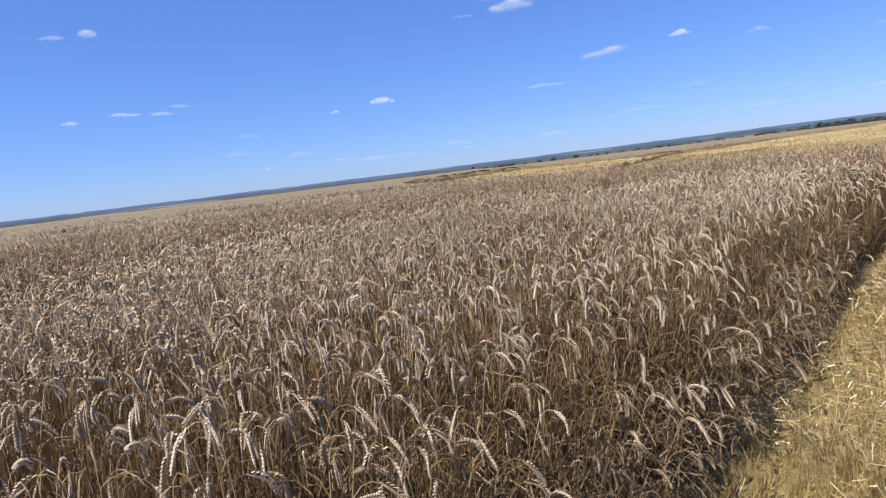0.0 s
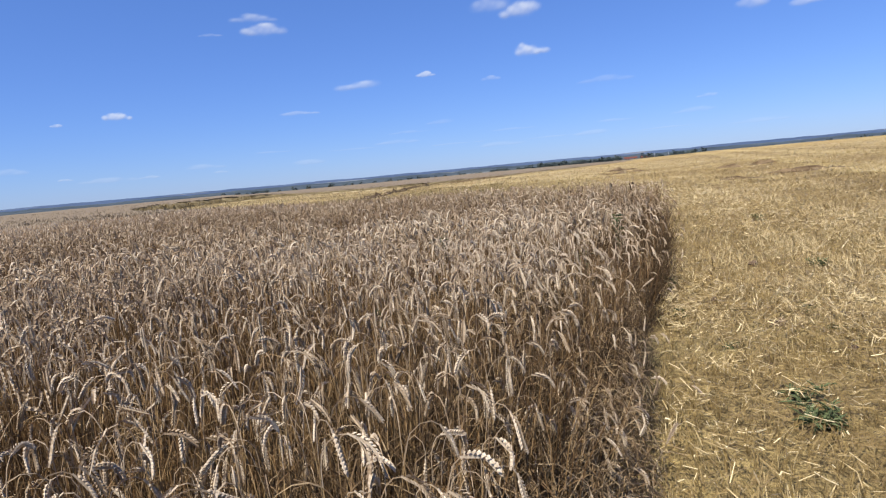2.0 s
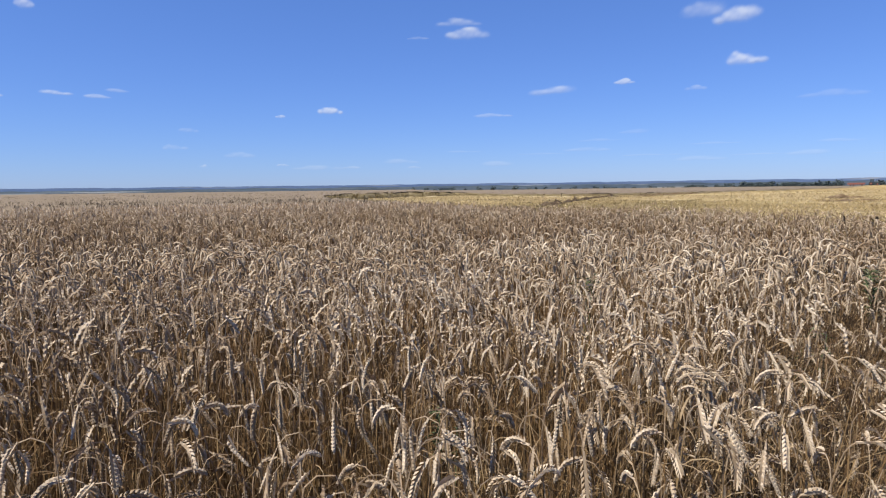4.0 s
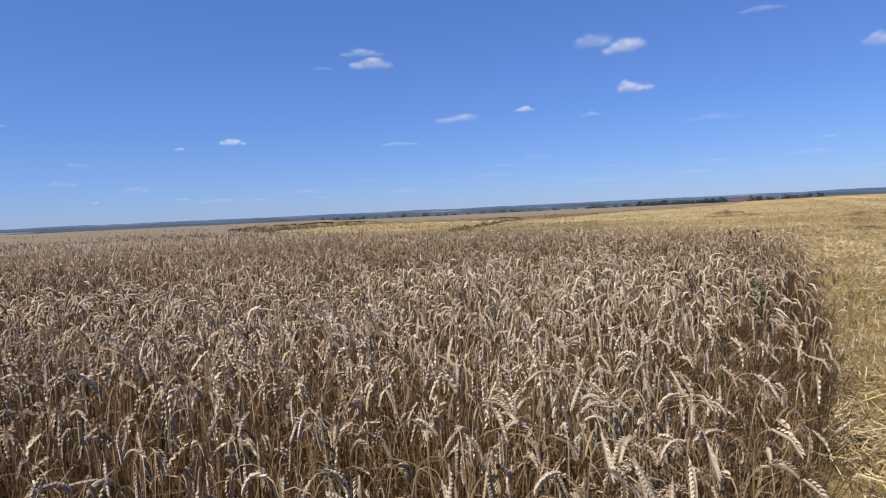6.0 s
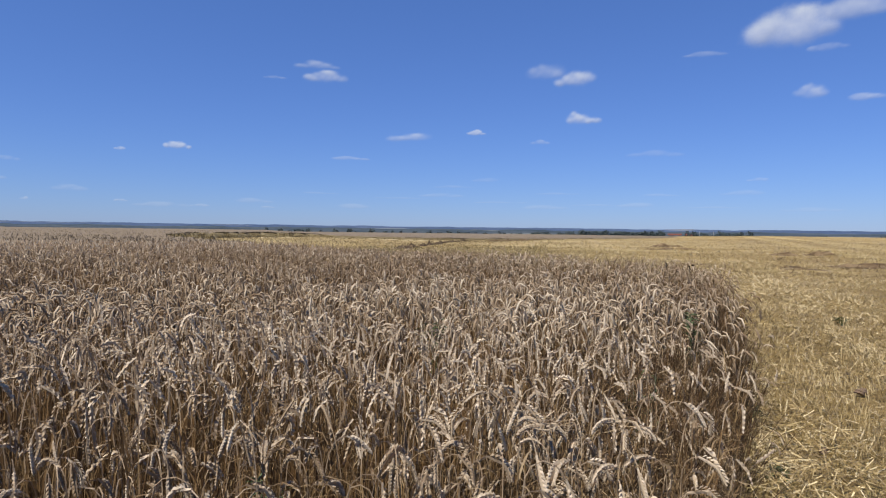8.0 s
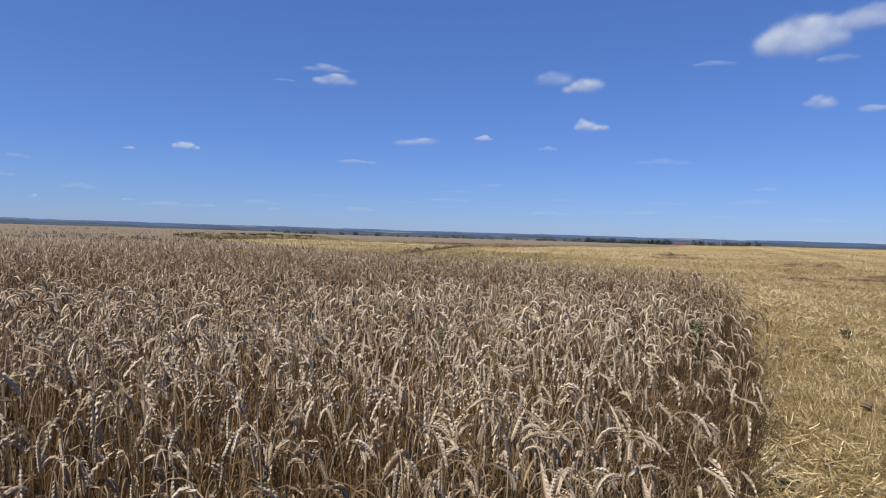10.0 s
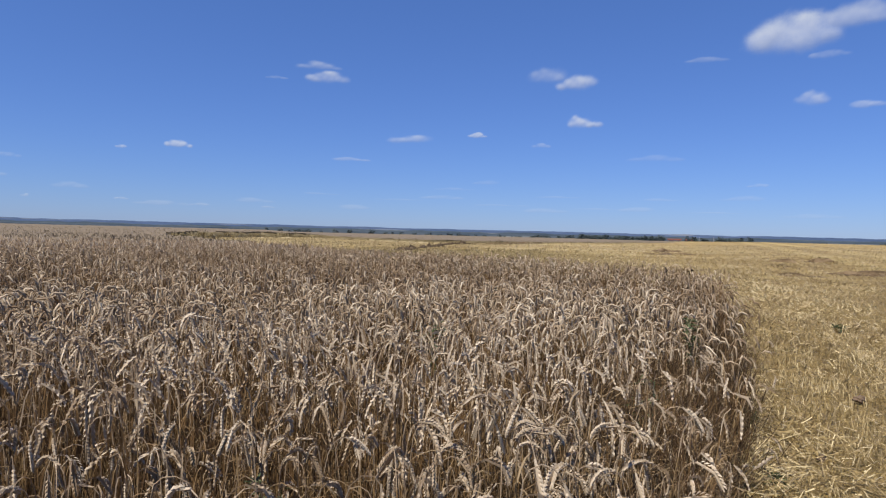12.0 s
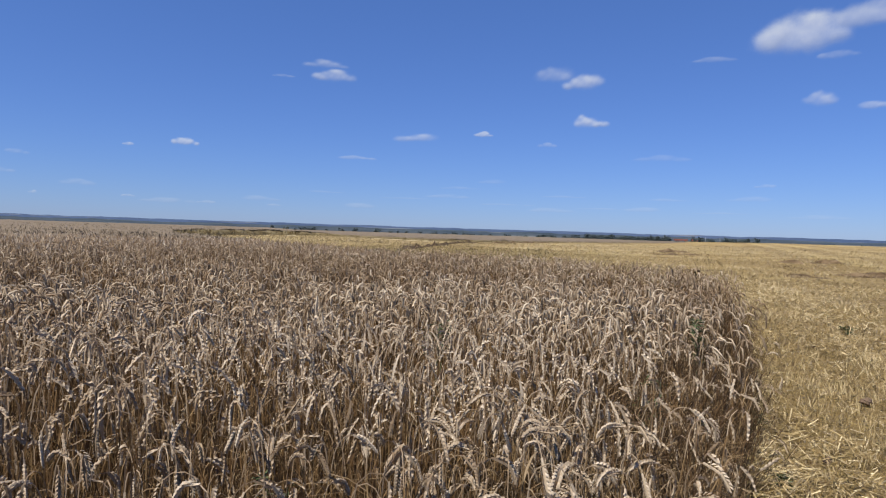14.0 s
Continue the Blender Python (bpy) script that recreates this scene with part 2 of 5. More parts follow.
M_CROP = crop_material()
M_GROUND = ground_material()
# the blue of distance haze is mixed into both hill colours
M_HILL_FAR = wooded_material("haze_blue_woods", (0.040, 0.062, 0.110), (0.075, 0.102, 0.155), 0.0016)
M_HILL_NEAR = wooded_material("haze_blue_valley_fields", (0.026, 0.038, 0.050), (0.085, 0.10, 0.105), 0.005)
M_TREE = leaf_green("tree_leaves", (0.034, 0.048, 0.046), (0.080, 0.098, 0.086))
M_BARK = painted("bark", (0.10, 0.075, 0.055), 0.9)
M_WEED = leaf_green("weed_leaves", (0.068, 0.086, 0.034), (0.12, 0.145, 0.06))
M_RED = painted("red_machine_paint", (0.19, 0.065, 0.045), 0.7)
M_DARK = painted("dark_machine_paint", (0.03, 0.04, 0.04), 0.5)
M_RUBBER = painted("tyre_rubber", (0.02, 0.02, 0.02), 0.8)
M_GLASS = painted("cab_glass", (0.04, 0.06, 0.08), 0.1)
M_POST = painted("pale_concrete", (0.32, 0.31, 0.30), 0.8)
M_CLOUD = cloud_material()


# ---------------------------------------------------------------- mesh helpers
def mesh_of(name, verts, faces, material, smooth=False, **attributes):
    """A mesh from arrays: verts (n, 3), faces (m, 3 or 4) or a list of such; attributes are one number a vertex."""
    blocks = faces if isinstance(faces, list) else [faces]
    me = bpy.data.meshes.new(name)
    verts = np.ascontiguousarray(verts, dtype=np.float32)
    me.vertices.add(len(verts))
    me.vertices.foreach_set("co", verts.ravel())
    sizes = np.concatenate([np.full(len(b), b.shape[1], dtype=np.int32) for b in blocks])
    loops = np.concatenate([b.ravel() for b in blocks]).astype(np.int32)
    me.loops.add(len(loops))
    me.loops.foreach_set("vertex_index", loops)
    me.polygons.add(len(sizes))
    me.polygons.foreach_set("loop_start", np.concatenate([[0], np.cumsum(sizes)[:-1]]).astype(np.int32))
    me.polygons.foreach_set("use_smooth", np.full(len(sizes), smooth))
    for key, values in attributes.items():
        at = me.attributes.new(key, "FLOAT", "POINT")
        at.data.foreach_set("value", np.ascontiguousarray(values, dtype=np.float32))
    me.materials.append(material)
    me.update(calc_edges=True)
    me.validate()
    return me


def part_mesh(name, me, parent=None, label=""):
    ob = new(name, me)
    ob.parent = parent
    return tagged(ob, label)


def part(name, bm, material, parent, label=""):
    """Links a bmesh as one mesh object under a thing or a part."""
    me = bpy.data.meshes.new(name)
    bm.to_mesh(me)
    bm.free()
    me.materials.append(material)
    return part_mesh(name, me, parent, label)


def box(bm, x0, x1, y0, y1, z0, z1, bevel=0.0):
    r = bmesh.ops.create_cube(bm, size=1.0, matrix=Matrix.Translation(((x0 + x1) / 2, (y0 + y1) / 2, (z0 + z1) / 2)) @ Matrix.Diagonal((x1 - x0, y1 - y0, z1 - z0, 1)))
    if bevel:
        edges = list({ed for v in r["verts"] for ed in v.link_edges})
        bmesh.ops.bevel(bm, geom=edges, offset=bevel, segments=2, affect="EDGES", profile=0.5)


def rod(bm, p, q, r0, r1, sides=8):
    p, q = Vector(p), Vector(q)
    d = q - p
    m = Matrix.Translation((p + q) / 2) @ d.to_track_quat("Z", "Y").to_matrix().to_4x4()
    bmesh.ops.create_cone(bm, cap_ends=True, segments=sides, radius1=r0, radius2=r1, depth=d.length, matrix=m)


def tubes(path, radius, side, sides=3, tone=None):
    """Tubes along path (n, k, 3), radius (n, k); side (n, 3) is level and square to the plane in which each bends."""
    n, k, _ = path.shape
    t = np.gradient(path, axis=1)
    t /= np.linalg.norm(t, axis=2, keepdims=True) + 1e-9
    u = np.broadcast_to(side[:, None, :], t.shape)
    v = np.cross(t, u)
    ang = np.arange(sides) * 2 * np.pi / sides
    ring = path[:, :, None, :] + radius[:, :, None, None] * (np.cos(ang)[None, None, :, None] * u[:, :, None, :] + np.sin(ang)[None, None, :, None] * v[:, :, None, :])
    idx = np.arange(n * k * sides).reshape(n, k, sides)
    a, b = idx[:, :-1, :], idx[:, 1:, :]
    quads = np.stack([a, np.roll(a, -1, 2), np.roll(b, -1, 2), b], -1).reshape(-1, 4)
    return ring.reshape(-1, 3), quads, np.repeat(tone, k * sides) if tone is not None else None


def ribbons(path, width, across, tone=None):
    """Thin blades along path (n, k, 3), of width (n, k) along across (n, 3) or (n, k, 3)."""
    n, k, _ = path.shape
    if across.ndim == 2:
        across = np.broadcast_to(across[:, None, :], path.shape)
    pts = np.stack([path - across * width[:, :, None] / 2, path + across * width[:, :, None] / 2], 2)
    idx = np.arange(n * k * 2).reshape(n, k, 2)
    quads = np.stack([idx[:, :-1, 0], idx[:, :-1, 1], idx[:, 1:, 1], idx[:, 1:, 0]], -1).reshape(-1, 4)
    return pts.reshape(-1, 3), quads, np.repeat(tone, k * 2) if tone is not None else None


class Heap:
    """Gathers many small shapes into one mesh."""

    def __init__(self):
        self.v, self.f, self.t, self.n = [], [], [], 0

    def put(self, verts, faces, tone):
        self.v.append(verts)
        self.f.append(faces + self.n)
        self.t.append(tone)
        self.n += len(verts)

    def mesh(self, name, material, smooth=False):
        return mesh_of(name, np.concatenate(self.v), self.f, material, smooth, tone=np.concatenate(self.t))


RNG = np.random.default_rng(7)


def field_noise(x, y, scale, seed=0.0):
    """Soft noise over the plan, about -1 to 1."""
    x, y = x / scale + seed, y / scale - seed * 1.7
    return (np.sin(1.3 * x + 0.7 * y) + np.sin(0.9 * y - 1.7 * x + 1.1) + np.sin(2.1 * x + 1.9 * y + 2.2) * 0.7 + np.sin(2.7 * y - 0.6 * x + 0.5) * 0.7 + np.sin(4.1 * x - 3.3 * y) * 0.4) / 2.6


# ---------------------------------------------------------------- the plan of the crop
EDGE_SLOPE, EDGE_Y = 1.165, 1.80       # the cut edge: y = EDGE_Y + EDGE_SLOPE * x
EDGE_DIR = np.array([0.6513, 0.7588])
EDGE_OUT = np.array([0.7588, -0.6513])  # from the crop to the stubble
CROP = np.array([(-29.9, -33.25), (9.95, 13.08), (10.75, 14.5), (10.3, 16.2), (8.6, 18.6), (6.6, 22.0), (5.2, 27.0), (3.6, 33.5), (0.0, 44.0),
                 (-4.0, 56.0), (-5.6, 74.0), (-4.6, 98.0), (4.0, 114.0), (13.0, 121.0), (20.0, 116.0), (25.0, 107.5), (29.0, 102.0), (36.0, 100.0), (43.0, 103.0), (58.0, 113.0), (84.0, 134.0),
                 (130.0, 170.0), (185.0, 215.0), (150.0, 285.0), (-420.0, 285.0), (-420.0, -33.15)])


def in_crop(x, y):
    """Whether points of the plan lie in the standing crop."""
    inside = np.zeros(np.shape(x), dtype=bool)
    for (x0, y0), (x1, y1) in zip(CROP, np.roll(CROP, -1, 0)):
        cross = (y0 > y) != (y1 > y)
        inside ^= cross & (x < x0 + (y - y0) / (y1 - y0 + 1e-12) * (x1 - x0))
    return inside


def off_edge(x, y):
    """Metres from the long cut edge into the crop."""
    along = x * 0.6513 + (y - EDGE_Y) * 0.7588
    bulge = 0.05 * np.clip((3.4 - along) / 2, 0, 1) + 0.17 * np.clip((along - 6.6) / 2.4, 0, 1)
    return (y - EDGE_Y - EDGE_SLOPE * x) * 0.6513 + 0.18 * field_noise(x, y, 0.8, 3.0) + 0.10 * field_noise(x, y, 0.27, 5.0) + bulge


def far_height(x):
    """The far crop thins out and stands lower towards its far corner."""
    return np.interp(x, [8.0, 20.0, 60.0], [1.0, 0.36, 0.26])


def scatter(x0, x1, y0, y1, density):
    n = int((x1 - x0) * (y1 - y0) * density)
    return RNG.uniform(x0, x1, n), RNG.uniform(y0, y1, n)


LINE = [np.array(p) for p in ((0.0, 0.0), (0.25, 1.25), (0.87, 2.33), (1.68, 3.85))]


def from_line(x, y):
    """Metres from the strip of plan that lies nearest the path along the edge."""
    best = np.full(np.shape(x), 1e9)
    for p, q in zip(LINE[:-1], LINE[1:]):
        d = q - p
        s = np.clip(((x - p[0]) * d[0] + (y - p[1]) * d[1]) / (d @ d), 0, 1)
        best = np.minimum(best, np.hypot(x - p[0] - s * d[0], y - p[1] - s * d[1]))
    return best


def in_fan(x, y):
    az = np.degrees(np.arctan2(x - 0.0, y + 0.4))
    return (az > -42) & (az < 58) & (y > 0.4)


# ---------------------------------------------------------------- ground
def ground_height(r, az):
    az = np.where(az > np.pi, az - 2 * np.pi, az)
    s = np.clip((r - 270) / 830, 0, 1)
    z = -8.5 * s * s * (3 - 2 * s)
    x, y = r * np.sin(az), r * np.cos(az)
    rise = np.clip((az - radians(35)) / radians(9), 0, 1) * np.clip((r - 40) / 200, 0, 1) * np.clip((radians(120) - az) / radians(30), 0, 1)
    z = z + 0.85 * rise * np.clip(1 - (r - 280) / 500, 0, 1)
    near = np.clip(1 - r / 60, 0, 1)
    lane = x * 0.7588 - (y - 1.8) * 0.6513 + 1.2 * field_noise(x, y, 7.0, 3.0)
    fade = np.clip((r - 9) / 8, 0, 1) * np.clip(1 - r / 150, 0, 1)
    z = z + 0.11 * fade * (np.exp(-((lane - 7.4) / 0.9) ** 2) + 0.8 * np.exp(-((lane - 14) / 1.2) ** 2) + 0.6 * np.exp(-((lane - 2.8) / 0.7) ** 2)) * (0.6 + 0.5 * field_noise(x, y, 2.3, 6.0))
    return z + near * (0.030 * field_noise(x, y, 0.40, 1.0) + 0.05 * field_noise(x, y, 1.6, 5.0)) + np.clip(r / 60, 0, 1) * np.clip(1 - r / 260, 0, 1) * (0.10 * field_noise(x, y, 11.0, 2.0) + 0.06 * field_noise(x, y, 5.0, 7.0))


def land(x, y):
    """Height of the ground under points of the plan."""
    return ground_height(np.hypot(x, y), np.arctan2(x, y))


def build_ground():
    radii = np.concatenate([[0.0], np.geomspace(0.15, 4700, 190)])
    az = np.linspace(0, 2 * np.pi, 400, endpoint=False)
    r, th = np.meshgrid(radii, az, indexing="ij")
    v = np.stack([r * np.sin(th), r * np.cos(th), ground_height(r, th)], -1).reshape(-1, 3)
    idx = np.arange(len(radii) * len(az)).reshape(len(radii), len(az))
    a, b = idx[:-1], idx[1:]
    quads = np.stack([a, np.roll(a, -1, 1), np.roll(b, -1, 1), b], -1).reshape(-1, 4)
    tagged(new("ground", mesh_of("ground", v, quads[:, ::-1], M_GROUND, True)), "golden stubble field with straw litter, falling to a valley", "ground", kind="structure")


build_ground()


def build_ridge(name, label, r_foot, r_top, height, rough, seed, material, z_foot):
    """A long wooded rise across the horizon."""
    az = np.radians(np.linspace(-100, 120, 900))
    rows = []
    k = 7
    crest = height + rough * (field_noise(az * 30, az * 0 + seed, 1.0, seed) * 0.6 + field_noise(az * 110, az * 0, 1.0, seed + 2) * 0.3 + field_noise(az * 700, az * 0, 1.0, seed + 4) * 0.12)
    for j in range(k + 1):
        s = j / k
        r = r_foot + (r_top - r_foot) * s
        z = z_foot + (crest - z_foot) * (s * s * (3 - 2 * s))
        rows.append(np.stack([r * np.sin(az), r * np.cos(az), z + 0.08 * rough * field_noise(az * 400, s * 9 + az * 0, 1.0, seed) * s], -1))
    rows.append(np.stack([(r_top + 150) * np.sin(az), (r_top + 150) * np.cos(az), az * 0 - 20], -1))
    v = np.stack(rows)
    idx = np.arange(v.shape[0] * v.shape[1]).reshape(v.shape[:2])
    quads = np.stack([idx[:-1, :-1], idx[:-1, 1:], idx[1:, 1:], idx[1:, :-1]], -1).reshape(-1, 4)
    tagged(new(name, mesh_of(name, v.reshape(-1, 3), quads[:, ::-1], material, True)), label, "hills", kind="structure")


build_ridge("backdrop_hills", "long low wooded hills along the horizon, coloured blue for haze", 2700, 3700, 22.5, 3.2, 1.3, M_HILL_FAR, -14)
build_ridge("backdrop_valley", "valley side with fields and hedges, coloured blue-grey for haze", 1250, 2100, 6.0, 3.0, 4.1, M_HILL_NEAR, -12)


# ---------------------------------------------------------------- wheat
def plant_lines(x, y, tall, bend, lean, heading, rng, steps=56):
    """Centre lines of wheat plants: upright, then nodding over at the neck; the last tenth is the ear."""
    n = len(x)
    u = np.linspace(0, 1, steps + 1)
    start = rng.uniform(0.765, 0.845, n)[:, None]
    ramp = np.clip((u[None] - start) / rng.uniform(0.11, 0.20, n)[:, None], 0, 1)
    ramp = ramp * ramp * (3 - 2 * ramp)
    phi = lean[:, None] * np.clip(u / 0.35, 0, 1)[None] + (bend - lean)[:, None] * ramp
    step = 1.03 / steps
    mid = (phi[:, 1:] + phi[:, :-1]) / 2
    out = np.concatenate([np.zeros((n, 1)), np.cumsum(np.sin(mid) * step, 1)], 1)
    up = np.concatenate([np.zeros((n, 1)), np.cumsum(np.cos(mid) * step, 1)], 1)
    rise = tall - up.max(1)
    up = up + rise[:, None] * np.clip(u / 0.6, 0, 1)[None]
    wob = 0.020 * np.sin(u[None] * rng.uniform(3, 7, n)[:, None] + rng.uniform(0, 6, n)[:, None]) * u[None]
    c, s = np.cos(heading)[:, None], np.sin(heading)[:, None]
    side = np.stack([-np.sin(heading), np.cos(heading), 0 * heading], 1)
    pts = np.stack([x[:, None] + out * c - wob * s, y[:, None] + out * s + wob * c, up], -1)
    return pts, side


def at(pts, us):
    """Points of the centre lines at the given fractions."""
    steps = pts.shape[1] - 1
    f = np.asarray(us) * steps
    lo = np.minimum(f.astype(int), steps - 1)
    w = (f - lo)[None, :, None]
    return pts[:, lo] * (1 - w) + pts[:, lo + 1] * w


def spikelet_ears(pts, side, tone, size, turn, heap):
    """Ears with two rows of pointed grains set against one another."""
    n = len(pts)
    us = np.linspace(0.904, 0.974, 18)
    c = at(pts, us)
    t = np.gradient(c, axis=1)
    t /= np.linalg.norm(t, axis=2, keepdims=True)
    u = np.broadcast_to(side[:, None], t.shape)
    v = np.cross(t, u)
    flip = np.where(np.arange(18) % 2 == 0, 1.0, -1.0)[None, :, None]
    out = (np.cos(turn)[:, None, None] * u + np.sin(turn)[:, None, None] * v) * flip
    thick = np.cross(t, out)
    grow = (size[:, None] * np.interp(us, [0.895, 0.92, 0.965, 0.992], [0.65, 1.0, 1.0, 0.6])[None])[:, :, None]
    base = c + out * 0.0012
    tip = c + t * 0.0165 * grow + out * 0.0090 * grow
    mid = c + t * 0.0084 * grow + out * 0.0050 * grow
    w, h = out * 0.0038 * grow, thick * 0.0058 * grow
    ring = np.stack([base, tip, mid + w, mid + h, mid - h], 2)
    tri = np.array([(0, 3, 2), (0, 2, 4), (0, 4, 3), (1, 2, 3), (1, 4, 2), (1, 3, 4)])
    faces = (np.arange(n * 18)[:, None, None] * 5 + tri[None]).reshape(-1, 3)
    shade = np.repeat(np.clip(tone[:, None] + RNG.normal(0, 0.10, (n, 18)), 0, 1).ravel(), 5)
    heap.put(ring.reshape(-1, 3), faces, shade)


def kite_ears(pts, side, tone, size, turn, heap, count=13):
    """Lighter ears for the middle distance: two rows of overlapping pointed scales."""
    n = len(pts)
    us = np.linspace(0.900, 0.980, count)
    c = at(pts, us)
    t = np.gradient(c, axis=1)
    t /= np.linalg.norm(t, axis=2, keepdims=True)
    u = np.broadcast_to(side[:, None], t.shape)
    v = np.cross(t, u)
    flip = np.where(np.arange(count) % 2 == 0, 1.0, -1.0)[None, :, None]
    out = (np.cos(turn)[:, None, None] * u + np.sin(turn)[:, None, None] * v) * flip
    thick = np.cross(t, out)
    grow = (size[:, None] * np.interp(us, [0.893, 0.92, 0.965, 0.99], [0.7, 1.0, 1.0, 0.6])[None])[:, :, None]
    ring = np.stack([c - out * 0.001, c + t * 0.0075 * grow + out * 0.0050 * grow + thick * 0.0060 * grow, c + t * 0.0175 * grow + out * 0.0095 * grow,
                     c + t * 0.0075 * grow + out * 0.0050 * grow - thick * 0.0060 * grow], 2)
    faces = (np.arange(n * count)[:, None, None] * 4 + np.array([(0, 1, 2), (0, 2, 3)])[None]).reshape(-1, 3)
    shade = np.repeat(np.clip(tone[:, None] + RNG.normal(0, 0.12, (n, count)), 0, 1).ravel(), 4)
    heap.put(ring.reshape(-1, 3), faces, shade)


def drooping_leaves(pts, side, heading, tone, heap, count, rng, k=5):
    """Dry blades that leave the stem and curl down."""
    n = len(pts)
    for _ in range(count):
        u0 = rng.uniform(0.35, 0.78, n)
        steps = pts.shape[1] - 1
        root = pts[np.arange(n), (u0 * steps).astype(int)]
        az = rng.uniform(0, 2 * np.pi, n)
        long = rng.uniform(0.10, 0.24, n)
        s = np.linspace(0, 1, k)
        ang = rng.uniform(0.9, 1.4, n)[:, None] - rng.uniform(1.2, 3.0, n)[:, None] * s[None]
        step = (long / (k - 1))[:, None]
        outw = np.concatenate([np.zeros((n, 1)), np.cumsum(np.cos(ang[:, 1:]) * step, 1)], 1)
        up = np.concatenate([np.zeros((n, 1)), np.cumsum(np.sin(ang[:, 1:]) * step, 1)], 1)
        path = root[:, None] + np.stack([outw * np.cos(az)[:, None], outw * np.sin(az)[:, None], up], -1)
        roll = rng.uniform(-0.9, 0.9, n)[:, None] + rng.uniform(-1.5, 1.5, n)[:, None] * s[None]
        across = np.stack([-np.sin(az)[:, None] * np.cos(roll), np.cos(az)[:, None] * np.cos(roll), np.sin(roll)], -1)
        width = rng.uniform(0.0025, 0.0052, n)[:, None] * np.interp(s, [0, 0.3, 1], [0.7, 1.0, 0.15])[None]
        heap.put(*ribbons(path, width, across, np.clip(tone + rng.normal(0, 0.15, n), 0, 1)))


def plant_traits(x, y, rng):
    """Height, nod, lean, heading and tone of plants by where they stand."""
    n = len(x)
    edge = off_edge(x, y)
    fringe = np.clip(1 - edge / 0.55, 0, 1)
    tall = 0.93 + 0.065 * field_noise(x, y, 2.2, 0.4) + 0.025 * field_noise(x, y, 0.5, 8.0) + rng.normal(0, 0.07, n) - 0.22 * rng.random(n) ** 3
    lean = np.radians(np.abs(rng.normal(0, 10, n)))
    bend = np.radians(rng.normal(168, 17, n))
    upright = rng.random(n) < 0.04
    bend = np.where(upright, np.radians(rng.uniform(15, 80, n)), bend)
    heading = rng.uniform(0, 2 * np.pi, n)
    toward = np.arctan2(EDGE_OUT[1], EDGE_OUT[0])
    rim = (edge < rng.uniform(0.02, 0.45, n)) & (rng.random(n) < 0.55)
    heading = np.where(rim, toward + rng.normal(0, 0.8, n), heading)
    lean = np.where(rim, np.radians(rng.uniform(2, 16, n)), lean)
    fallen = rng.random(n) < fringe * 0.22
    lean = np.where(fallen, np.radians(rng.uniform(8, 24, n)), lean)
    tall = tall - fringe ** 1.5 * rng.uniform(0.0, 0.19, n) - np.where(fallen, rng.uniform(0.05, 0.40, n), 0)
    tone = np.clip(0.5 + 0.18 * field_noise(x, y, 1.4, 6.0) + 0.10 * field_noise(x, y, 0.5, 2.0) + rng.normal(0, 0.24, n), 0, 1)
    return np.clip(tall, 0.35, 1.12), bend, lean, heading, tone


